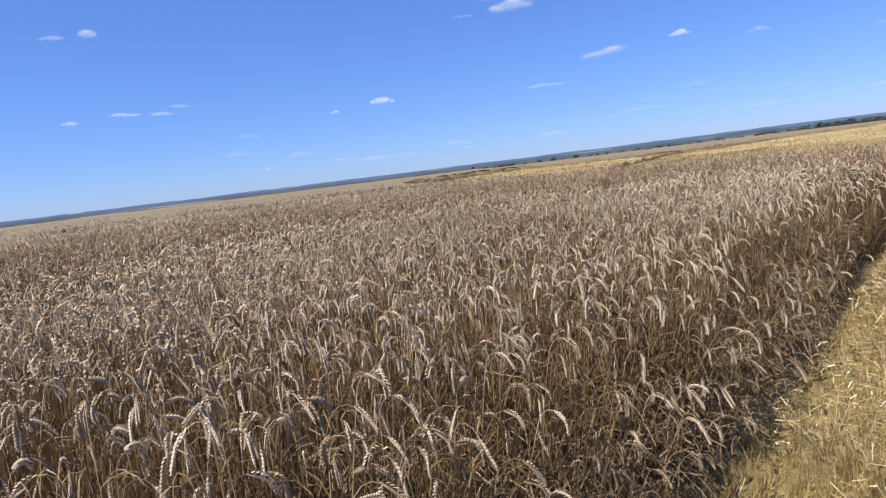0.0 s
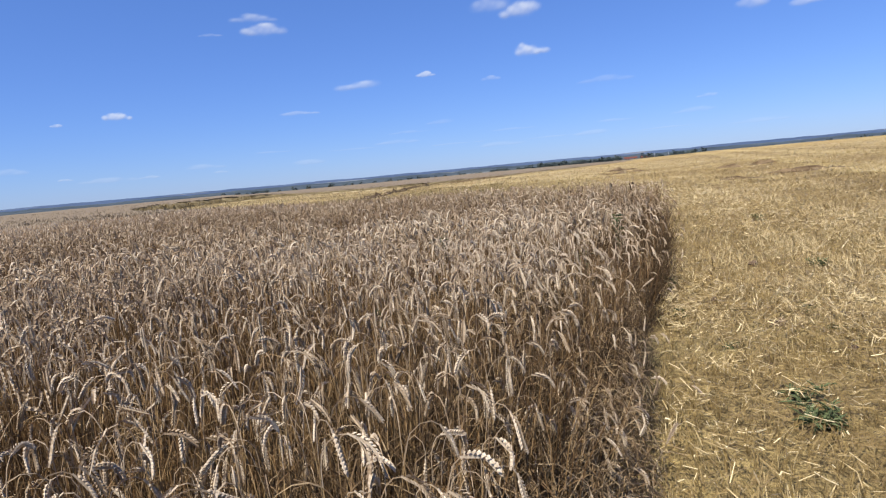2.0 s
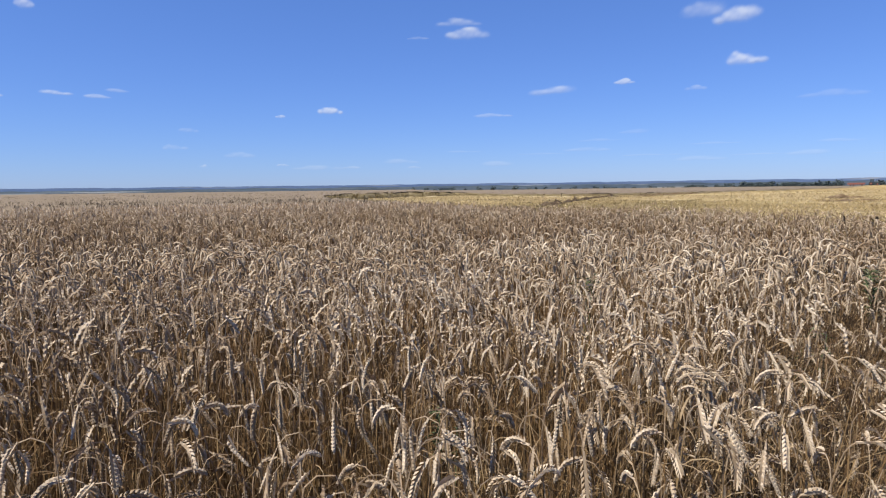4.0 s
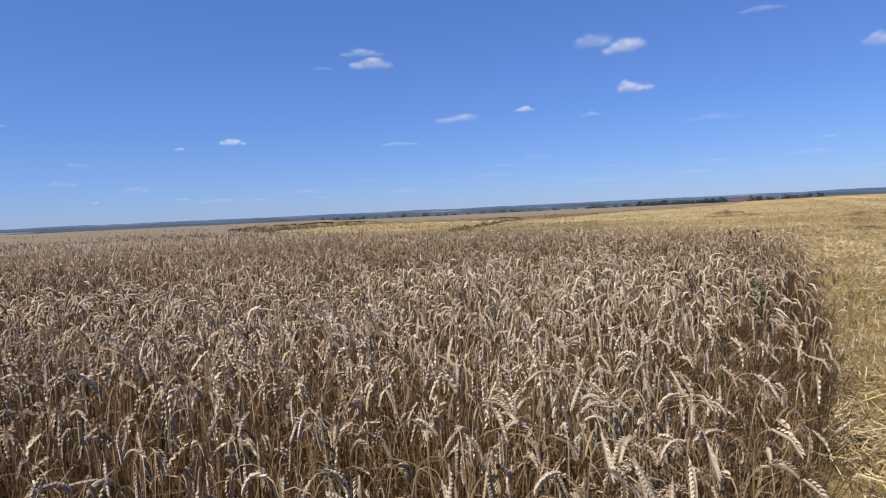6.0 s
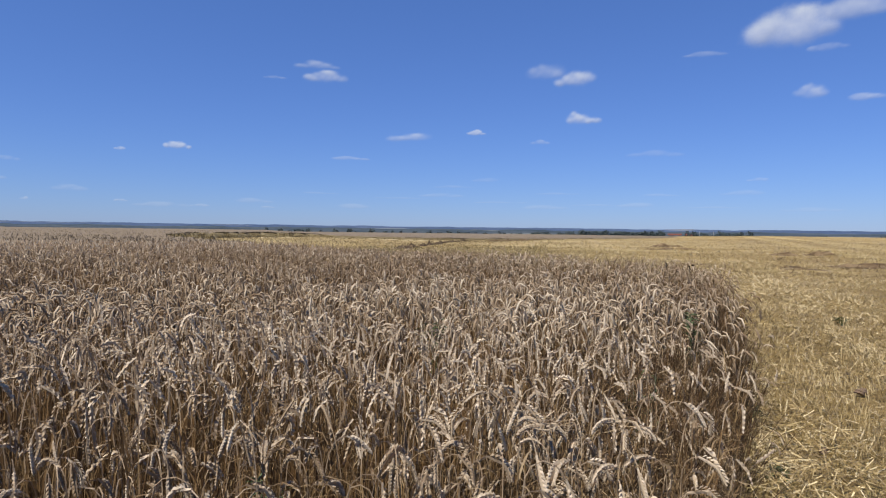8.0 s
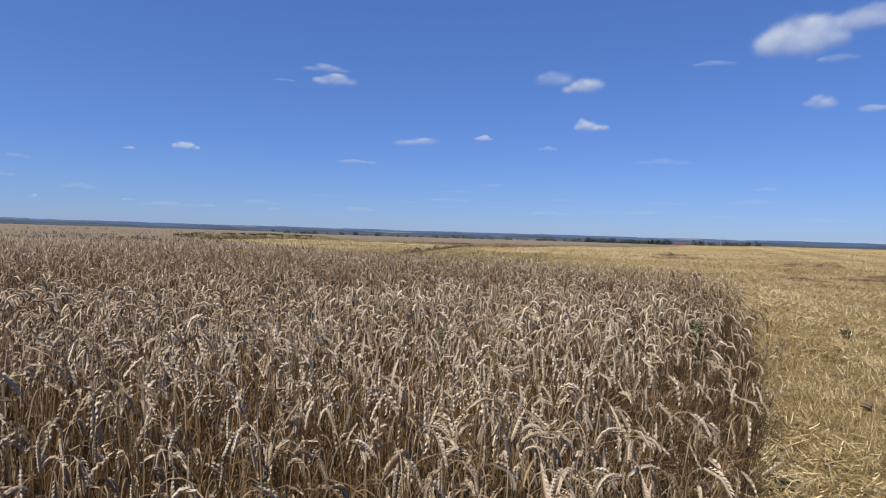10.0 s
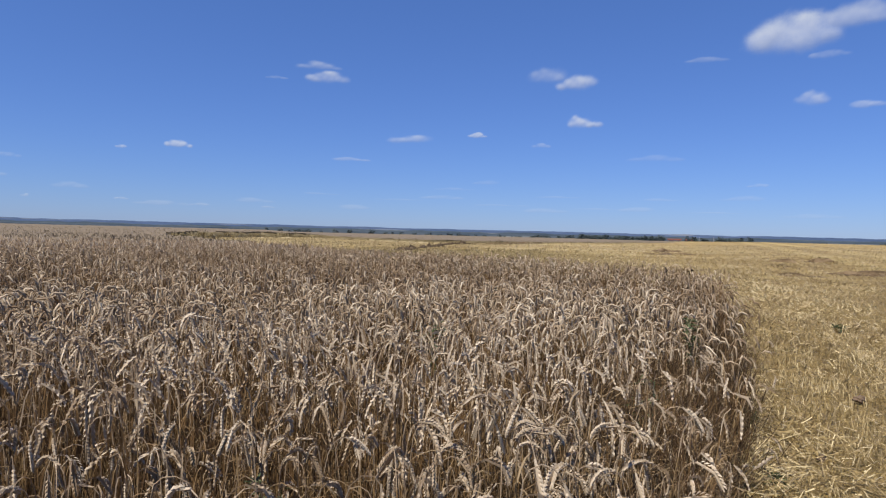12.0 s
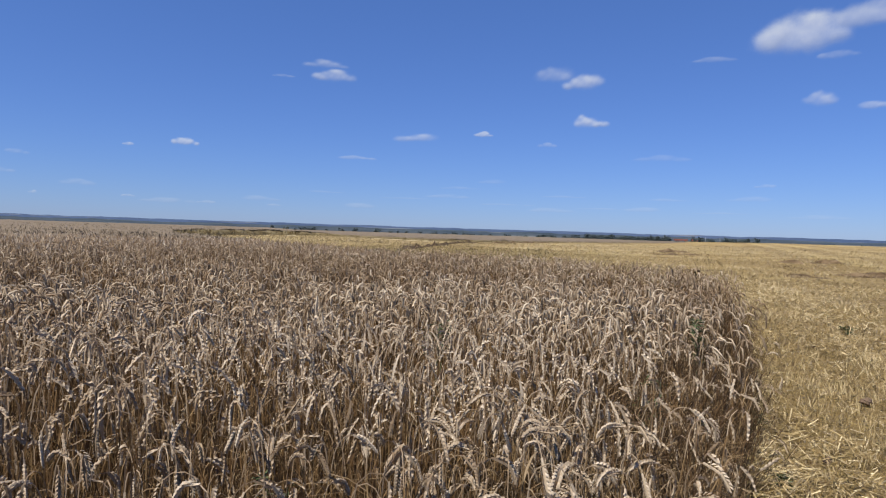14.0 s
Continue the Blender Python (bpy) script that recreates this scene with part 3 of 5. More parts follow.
def build_plants(x, y, level, stems, ears, leaves, rng, round_ears, squat=False):
    tall, bend, lean, heading, tone = plant_traits(x, y, rng)
    if squat:
        tall = tall * rng.uniform(0.30, 0.80, len(x))
        lean = np.radians(rng.uniform(5, 32, len(x)))
        heading = np.arctan2(EDGE_OUT[1], EDGE_OUT[0]) + rng.normal(0, 1.2, len(x))
    pts, side = plant_lines(x, y, tall, bend, lean, heading, rng)
    n = len(x)
    size = rng.uniform(0.74, 1.0, n)
    stalk, tone = tone, 0.58 + 0.80 * (tone - 0.5)
    if level == 0:
        us = [0, 0.3, 0.55, 0.68, 0.75]
        stems.put(*tubes(at(pts, us), np.interp(us, [0, 0.7, 0.9], [0.0021, 0.0017, 0.0015])[None] * size[:, None], side, 3, stalk))
        us = [0.75, 0.79, 0.82, 0.85, 0.875, 0.90]
        ears.put(*tubes(at(pts, us), np.full((n, 6), 0.0014), side, 3, tone * 0.5))
        spikelet_ears(pts, side, tone, size, rng.uniform(0, np.pi, n), ears)
        ears.put(*tubes(at(pts, [0.895, 0.945, 0.988]), np.array([0.0030, 0.0044, 0.0022])[None] * size[:, None], side, 3, tone * 0.9))
        drooping_leaves(pts, side, heading, tone * 0.75, leaves, 1, rng)
        few = rng.random(n) < 0.35
        drooping_leaves(pts[few], side[few], heading[few], tone[few] * 0.6, leaves, 1, rng)
    elif level == 1:
        turn = rng.uniform(0, np.pi, n)
        across = np.stack([np.cos(turn), np.sin(turn), 0 * turn], 1)
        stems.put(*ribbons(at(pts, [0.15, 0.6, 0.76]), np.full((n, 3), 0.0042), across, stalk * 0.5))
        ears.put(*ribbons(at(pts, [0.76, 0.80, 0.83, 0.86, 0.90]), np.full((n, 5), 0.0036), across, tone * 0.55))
        near = from_line(x, y) < 4.3
        q = ~near
        round_ears.put(*tubes(at(pts[q], [0.875, 0.91, 0.955, 0.99]), np.array([0.0035, 0.0098, 0.0096, 0.002])[None] * size[q][:, None], side[q], 3, np.clip(tone[q] - 0.14 + rng.normal(0, 0.10, q.sum()), 0, 1)))
        pts, side, tone, size, heading, n = pts[near], side[near], tone[near], size[near], heading[near], near.sum()
        kite_ears(pts, side, tone, size, rng.uniform(0, np.pi, n), ears, 10)
        ears.put(*tubes(at(pts, [0.895, 0.945, 0.988]), np.array([0.0036, 0.0064, 0.0026])[None] * size[:, None], side, 3, tone * 0.95))
        some = rng.random(n) < 0.6
        drooping_leaves(pts[some], side[some], heading[some], tone[some], leaves, 1, rng, 4)
    else:
        turn = rng.uniform(0, np.pi, n)
        across = np.stack([np.cos(turn), np.sin(turn), 0 * turn], 1)
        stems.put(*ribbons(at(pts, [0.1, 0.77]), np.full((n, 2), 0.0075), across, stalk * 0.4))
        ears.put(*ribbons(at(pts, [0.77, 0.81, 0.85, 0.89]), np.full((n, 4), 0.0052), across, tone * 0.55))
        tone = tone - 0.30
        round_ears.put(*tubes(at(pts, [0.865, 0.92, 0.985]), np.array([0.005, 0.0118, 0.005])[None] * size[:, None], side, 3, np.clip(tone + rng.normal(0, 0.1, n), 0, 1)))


# single plants that stand nearest the path, in two short stretches of the edge
SINGLES = ((2.15, 2.85, 5.05, 5.95), (0.45, 1.05, 2.90, 3.50))


def in_singles(x, y):
    return np.any([(x > x0) & (x < x1) & (y > y0) & (y < y1) for x0, x1, y0, y1 in SINGLES], axis=0)


def build_crop():
    rng = np.random.default_rng(11)
    crop = tagged(new("standing_wheat"), "ripe standing wheat with nodding pale ears and brown stems", "wheat", kind="stuff")
    stems, ears, leaves, round_ears = Heap(), Heap(), Heap(), Heap()
    # nearest
    x, y = scatter(-4, 6, 0, 8, 188)
    d = from_line(x, y)
    along = x * EDGE_DIR[0] + (y - EDGE_Y) * EDGE_DIR[1]
    k = (off_edge(x, y) > np.interp(along, [3.4, 5.2], [0.16, 0.42]) * RNG.random(len(x))) & (d < 2.0) & in_fan(x, y) & ~in_singles(x, y)
    build_plants(x[k], y[k], 0, stems, ears, leaves, rng, round_ears)
    # bent and broken plants low along the cut edge
    x, y = scatter(-1, 6, 0, 9, 180)
    e, along = off_edge(x, y), x * EDGE_DIR[0] + (y - EDGE_Y) * EDGE_DIR[1]
    k = (e > np.interp(along, [4.5, 6.0], [-0.05, 0.04])) & (e < 0.60) & in_fan(x, y) & (RNG.random(len(x)) < np.interp(along, [3.6, 5.0, 8.0], [1.0, 0.28, 0.18]))
    build_plants(x[k], y[k], 0, stems, ears, leaves, rng, round_ears, True)
    # middle
    x, y = scatter(-7, 9, 0, 11.5, 265)
    d = from_line(x, y)
    k = in_crop(x, y) & (off_edge(x, y) > 0.40 * RNG.random(len(x))) & (d >= 2.0) & (d < 7.0) & in_fan(x, y) & ~in_singles(x, y)
    build_plants(x[k], y[k], 1, stems, ears, leaves, rng, round_ears)
    # farther
    x, y = scatter(-16, 12, 4, 24, 110)
    d = from_line(x, y)
    k = in_crop(x, y) & (off_edge(x, y) > 0) & (d >= 7.0) & (d < 19) & in_fan(x, y) & (RNG.random(len(x)) < np.interp(d, [7, 19], [1.0, 0.42]))
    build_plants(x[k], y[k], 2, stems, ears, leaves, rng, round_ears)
    # earless stems and withered blades that stand between the ears near the path
    x, y = scatter(-3, 6, 0, 9, 720)
    k = (off_edge(x, y) > 0.02) & (from_line(x, y) < 4.2) & in_fan(x, y)
    x, y = x[k], y[k]
    n = len(x)
    pts, side = plant_lines(x, y, rng.uniform(0.45, 0.86, n), np.radians(rng.uniform(10, 120, n)), np.radians(np.abs(rng.normal(0, 7, n))), rng.uniform(0, 2 * np.pi, n), rng, 20)
    turn = rng.uniform(0, np.pi, n)
    stems.put(*ribbons(at(pts, [0, 0.4, 0.75, 0.9, 1.0]), np.array([0.0036, 0.0036, 0.0034, 0.003, 0.001])[None].repeat(n, 0), np.stack([np.cos(turn), np.sin(turn), 0 * turn], 1), np.clip(rng.normal(0.32, 0.26, n), 0, 1)))
    # bare stems and tangled blades that thicken the cut edge, its shade in their colour
    n = 20000
    along, deep = 14.0 * rng.random(n) ** 1.25 - 0.5, rng.uniform(-0.2, 0.85, n)
    back = rng.random(n) < 0.12
    along = np.where(back, rng.uniform(-12, -0.3, n), along)
    x, y = along * EDGE_DIR[0] - deep * EDGE_OUT[0], EDGE_Y + along * EDGE_DIR[1] - deep * EDGE_OUT[1]
    k = ((in_fan(x, y) & (off_edge(x, y) > -0.02)) | back)
    x, y, deep = x[k], y[k], np.clip(np.where(back[k], deep[k], off_edge(x[k], y[k])), 0, 1)
    n = len(x)
    # tone is raised at the near end, where the tangle is sunlit
    tone = np.clip(rng.normal(0.12, 0.20, n) + np.interp(x, [1.5, 2.6], [0.16, 0.0]), 0, 1)
    toward = np.arctan2(EDGE_OUT[1], EDGE_OUT[0])
    pts, side = plant_lines(x, y, rng.uniform(0.45, 1.0, n) * np.interp(deep, [0.0, 0.12, 0.4], [0.45, 0.74, 0.90]), np.radians(rng.uniform(25, 170, n)), np.radians(np.abs(rng.normal(4, 9, n))),
                            np.where(rng.random(n) < 0.5, toward + rng.normal(0, 0.8, n), rng.uniform(0, 2 * np.pi, n)), rng, 20)
    turn = rng.uniform(0, np.pi, n)
    under = Heap()
    under.put(*ribbons(at(pts, [0, 0.4, 0.7, 0.82, 0.91, 1.0]), np.array([0.0045, 0.0042, 0.004, 0.0036, 0.003, 0.001])[None].repeat(n, 0), np.stack([np.cos(turn), np.sin(turn), 0 * turn], 1), tone))
    drooping_leaves(pts, side, turn, tone * 1.2, under, 1, rng, 4)
    m = 15000
    along = 13.0 * rng.random(m) ** 1.6 - 0.3
    deep = np.abs(rng.normal(0.0, 0.24, m)) - np.interp(along, [3.5, 6.5], [0.20, -0.02]) * rng.uniform(0.2, 1.2, m)
    c = np.stack([along * EDGE_DIR[0] - deep * EDGE_OUT[0], EDGE_Y + along * EDGE_DIR[1] - deep * EDGE_OUT[1], np.interp(deep, [-0.3, 0.0, 0.4], [0.04, 0.30, 0.6]) * rng.uniform(0.15, 1.35, m)], 1)
    turn, rise, long = rng.uniform(0, 2 * np.pi, m), rng.normal(0, 0.5, m), rng.uniform(0.05, 0.17, m)
    d = np.stack([np.cos(turn) * np.cos(rise), np.sin(turn) * np.cos(rise), np.sin(rise)], 1) * long[:, None]
    up = np.stack([rng.normal(0, 0.1, m), rng.normal(0, 0.1, m), rng.uniform(0.0, 0.7, m)], 1) * long[:, None]
    fallen = Heap()
    fallen.put(*ribbons(np.stack([c - d, c - d * 0.4 + up, c + d * 0.4 + up, c + d], 1), np.full((m, 4), 0.0034), np.stack([-np.sin(turn), np.cos(turn), 0.4 + 0 * turn], 1), np.clip(rng.normal(0.5, 0.25, m), 0, 1)))
    part_mesh("fallen_straw", fallen.mesh("fallen_straw", M_LEAF), crop)
    part_mesh("undergrowth", under.mesh("undergrowth", M_UNDER), crop, "tangled brown blades, darkened for the shade of the cut edge")
    # sparser plants off to the side and behind
    x, y = scatter(-11, 1, -11, 9, 60)
    k = in_crop(x, y) & (off_edge(x, y) > 0) & ~in_fan(x, y) & (from_line(x, y) < 11)
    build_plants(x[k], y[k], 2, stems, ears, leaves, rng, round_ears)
    part_mesh("stems", stems.mesh("stems", M_STEM), crop)
    part_mesh("ears", ears.mesh("ears", M_EAR), crop)
    part_mesh("ears_beyond", round_ears.mesh("ears_beyond", M_EAR, True), crop)
    part_mesh("dry_leaves", leaves.mesh("dry_leaves", M_LEAF), crop)
    # brown litter on the earth between the stems, coloured darker for the shade there
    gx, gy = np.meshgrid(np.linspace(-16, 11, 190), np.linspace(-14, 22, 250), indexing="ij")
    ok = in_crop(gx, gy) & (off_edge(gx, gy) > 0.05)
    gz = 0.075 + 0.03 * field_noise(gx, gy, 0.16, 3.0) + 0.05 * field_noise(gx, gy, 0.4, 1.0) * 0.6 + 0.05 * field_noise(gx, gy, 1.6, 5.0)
    v = np.stack([gx, gy, gz], -1).reshape(-1, 3)
    idx = np.arange(gx.size).reshape(gx.shape)
    keep = (ok[:-1, :-1] & ok[1:, :-1] & ok[1:, 1:] & ok[:-1, 1:]).ravel()
    quads = np.stack([idx[:-1, :-1], idx[1:, :-1], idx[1:, 1:], idx[:-1, 1:]], -1).reshape(-1, 4)[keep]
    part_mesh("litter_and_shade", mesh_of("litter_and_shade", v, quads, M_UNDER, tone=np.clip(rng.normal(0.35, 0.2, gx.size), 0, 1)), crop, "brown litter under the stems, darkened for shade")
    # far tufts of ears that break the top of the crop
    n = 60000
    r = 17 * np.exp(rng.uniform(0, 1, n) * np.log(160 / 17))
    az = np.radians(rng.uniform(-45, 52, n))
    x, y = 1.6 + r * np.sin(az), 3.8 + r * np.cos(az)
    k = in_crop(x, y)
    x, y, r = x[k], y[k], r[k]
    n = len(x)
    w = 0.008 + 0.0007 * r
    low = np.where(r > 60, far_height(x), 1.0)
    base = np.stack([x, y, 0.62 * low], 1)
    tip = base + np.stack([rng.normal(0, 0.07, n), rng.normal(0, 0.07, n), rng.uniform(0.12, 0.34, n) * low], 1)
    path = np.stack([base, (base + tip) / 2 + np.stack([rng.normal(0, 0.03, n), rng.normal(0, 0.03, n), 0.04 + 0 * x], 1), tip], 1)
    turn = rng.uniform(-0.9, 0.9, n)
    across = np.stack([np.cos(turn), np.sin(turn), 0 * turn], 1)
    tone = np.clip(rng.normal(0.22, 0.32, n), 0, 1)
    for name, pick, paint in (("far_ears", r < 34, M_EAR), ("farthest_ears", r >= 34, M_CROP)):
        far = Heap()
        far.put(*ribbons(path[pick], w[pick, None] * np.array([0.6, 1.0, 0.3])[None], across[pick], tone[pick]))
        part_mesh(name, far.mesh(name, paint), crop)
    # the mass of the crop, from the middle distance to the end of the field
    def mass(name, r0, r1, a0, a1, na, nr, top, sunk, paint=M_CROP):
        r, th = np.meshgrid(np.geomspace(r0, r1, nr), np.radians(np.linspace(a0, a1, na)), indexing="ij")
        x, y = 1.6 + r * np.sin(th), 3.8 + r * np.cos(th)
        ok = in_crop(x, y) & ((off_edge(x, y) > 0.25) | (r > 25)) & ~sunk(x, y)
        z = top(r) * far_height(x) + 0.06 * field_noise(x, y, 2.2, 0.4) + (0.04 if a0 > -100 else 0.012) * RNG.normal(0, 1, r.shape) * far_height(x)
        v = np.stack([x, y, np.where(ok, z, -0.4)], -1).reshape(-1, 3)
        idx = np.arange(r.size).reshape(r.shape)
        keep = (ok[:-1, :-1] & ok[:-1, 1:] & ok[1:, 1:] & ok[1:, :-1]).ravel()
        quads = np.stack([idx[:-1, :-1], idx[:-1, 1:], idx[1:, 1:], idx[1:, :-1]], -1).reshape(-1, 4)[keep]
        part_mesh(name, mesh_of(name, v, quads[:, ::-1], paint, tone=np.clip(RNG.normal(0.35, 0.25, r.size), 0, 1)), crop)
    # sheet below the ears, coloured dark for the shade between stalks
    mass("stalk_shade_sheet", 6.5, 24, -60, 60, 340, 110, lambda r: np.interp(r, [6, 10, 17, 24], [0.34, 0.44, 0.56, 0.70]), lambda x, y: from_line(x, y) < 6.0, M_UNDER)
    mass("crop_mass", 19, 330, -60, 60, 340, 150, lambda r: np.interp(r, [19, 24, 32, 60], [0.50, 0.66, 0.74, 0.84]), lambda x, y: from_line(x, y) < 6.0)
    # the upright cut faces of the crop beyond the near edge
    line = []
    for p, q in zip(CROP[3:22], CROP[4:23]):
        m = max(2, int(np.linalg.norm(q - p) / np.interp(np.linalg.norm(p), [10, 100], [0.25, 0.8])))
        line += [p + (q - p) * s for s in np.linspace(0, 1, m, endpoint=False)]
    line = np.array(line)
    d = np.gradient(line, axis=0)
    d /= np.linalg.norm(d, axis=1, keepdims=True)
    inward = np.stack([-d[:, 1], d[:, 0]], 1)
    m = len(line)
    away = np.linalg.norm(line, axis=1)
    line = line + inward * (0.05 * rng.normal(0, 1, m) + 0.5 * np.sin(np.arange(m) * 0.13))[:, None]
    rows = []
    for off, z in ((-1.0, -0.1), (-0.55, 0.32), (0.0, 0.60), (0.9, 0.76)):
        rows.append(np.column_stack([line + inward * (off + 0.05 * rng.normal(0, 1, m))[:, None], np.interp(away, [15, 60], [0.8, 1.0]) * (z + (0.05 if z > 0 else 0.0) * rng.normal(0, 1, m)) * far_height(line[:, 0])]))
    rows.append(np.column_stack([line + inward * np.interp(away, [15, 60, 200], [1.2, 3.5, 12])[:, None], 0.80 * np.interp(away, [15, 60], [0.8, 1.0]) * far_height(line[:, 0])]))
    v = np.stack(rows)
    idx = np.arange(v.shape[0] * m).reshape(v.shape[0], m)
    quads = np.stack([idx[:-1, :-1], idx[:-1, 1:], idx[1:, 1:], idx[1:, :-1]], -1).reshape(-1, 4)
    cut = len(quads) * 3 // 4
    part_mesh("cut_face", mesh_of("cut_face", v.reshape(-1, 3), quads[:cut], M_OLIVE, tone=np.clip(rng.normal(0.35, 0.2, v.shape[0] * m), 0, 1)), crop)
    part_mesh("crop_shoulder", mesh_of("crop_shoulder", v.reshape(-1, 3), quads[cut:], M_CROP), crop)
    m = 16000
    pick = rng.integers(0, len(line), m)
    pick = pick[(np.linalg.norm(line[pick], axis=1) > 22) & (line[pick, 0] < 60)]
    m = len(pick)
    spot = line[pick] + inward[pick] * rng.uniform(-0.9, 1.4, m)[:, None] + d[pick] * rng.uniform(-0.5, 0.5, m)[:, None]
    low = far_height(spot[:, 0])
    foot = np.column_stack([spot, rng.uniform(0.0, 0.45, m) * low])
    head = np.column_stack([spot + rng.normal(0, 0.3, (m, 2)), rng.uniform(0.40, 0.86, m) * low * (0.8 + 0.35 * field_noise(spot[:, 0], spot[:, 1], 1.6, 2.0))])
    wide = np.interp(away[pick], [20, 120], [0.03, 0.08]) * rng.uniform(0.5, 1.4, m)
    turn = rng.uniform(-0.8, 0.8, m)
    brush = Heap()
    brush.put(*ribbons(np.stack([foot, (foot + head) / 2, head], 1), wide[:, None] * np.array([0.7, 1.0, 0.4])[None], np.stack([np.cos(turn), np.sin(turn), 0 * turn], 1), np.clip(rng.normal(0.45, 0.22, m), 0, 1)))
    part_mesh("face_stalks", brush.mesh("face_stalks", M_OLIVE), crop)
    mass("crop_mass_aside", 1.5, 330, -190, -60, 260, 190, lambda r: np.interp(r, [2, 6, 14], [0.2, 0.5, 0.8]), lambda x, y: (off_edge(x, y) < 0.3) | (from_line(x, y) < np.where(in_fan(x, y), 6.5, 10.0)))


build_crop()


def build_single_plants():
    """Wheat plants that can be told apart, each a thing with its stem, ear and blade."""
    rng = np.random.default_rng(23)
    kinds = []
    for i in range(20):
        tall, bend, lean, heading, tone = plant_traits(np.array([2.3]), np.array([5.9]), rng)
        pts, side = plant_lines(np.zeros(1), np.zeros(1), tall, bend, lean, np.zeros(1), rng)
        stems, ears = Heap(), Heap()
        us = [0, 0.3, 0.55, 0.68, 0.75]
        stems.put(*tubes(at(pts, us), np.interp(us, [0, 0.7, 0.9], [0.0021, 0.0017, 0.0011])[None], side, 5, tone))
        tone = 0.58 + 0.80 * (tone - 0.5)
        us = [0.75, 0.785, 0.81, 0.835, 0.86, 0.88, 0.90]
        ears.put(*tubes(at(pts, us), np.full((1, 7), 0.0014), side, 5, tone * 0.5))
        ears.put(*tubes(at(pts, [0.895, 0.945, 0.988]), np.array([[0.0030, 0.0044, 0.0022]]), side, 5, tone * 0.9))
        spikelet_ears(pts, side, tone, np.ones(1), rng.uniform(0, np.pi, 1), ears)
        nod = np.degrees(bend[0])
        label = "ripe wheat plant with a drooping ear" if nod > 90 else "ripe wheat plant with an upright ear"
        thing = tagged(new("wheat_plant"), label, "wheat plant", "wheat plants along the cut edge")
        part_mesh("stem", stems.mesh("stem", M_STEM, True), thing)
        part_mesh("ear", ears.mesh("ear", M_EAR), thing)
        for _ in range(1 + i % 2):
            blade = Heap()
            drooping_leaves(pts, side, np.zeros(1), tone, blade, 1, rng, 6)
            part_mesh("leaf", blade.mesh("leaf", M_LEAF), thing)
        kinds.append(thing)
    x, y = np.concatenate([scatter(*stretch, 255) for stretch in SINGLES], axis=1)
    used = set()
    for i, (px, py) in enumerate(zip(x, y)):
        if off_edge(px, py) < 0.02:
            continue
        j = int(rng.integers(len(kinds)))
        m = Matrix.Translation((px, py, 0)) @ Matrix.Rotation(rng.uniform(0, 6.283), 4, "Z") @ Matrix.Scale(rng.uniform(0.93, 1.06), 4)
        if j in used:
            copy_thing(kinds[j], m)
        else:
            kinds[j].matrix_basis = m
            used.add(j)
    for j, thing in enumerate(kinds):
        if j not in used:
            thing.matrix_basis = Matrix.Translation((SINGLES[0][0] + 0.03 * j, SINGLES[0][3] - 0.05, 0))


build_single_plants()


# ---------------------------------------------------------------- stubble and straw
def trampled(x, y):
    """How far the straw is pressed down and browned, in broken lanes along the cut edge."""
    out = x * EDGE_OUT[0] + (y - EDGE_Y) * EDGE_OUT[1] + 1.3 * field_noise(x, y, 7.0, 3.0)
    lanes = np.exp(-((out - 4.2) / 0.6) ** 2) + np.exp(-((out - 7.2) / 0.8) ** 2) + np.exp(-((out - 12.5) / 1.2) ** 2) + np.exp(-((out - 19.0) / 1.8) ** 2)
    return lanes * np.clip(0.45 + 0.9 * field_noise(x, y, 2.4, 1.0), 0, 1) * np.clip((np.hypot(x, y) - 8) / 5, 0, 1)


def ahead(x, y):
    """Thins the straw softly out behind the start of the path."""
    return np.clip((0.55 * x + y + 3.0) / 4.5, 0, 1) * np.clip((15 - np.hypot(x - 1, y - 2)) / 6, 0, 1)


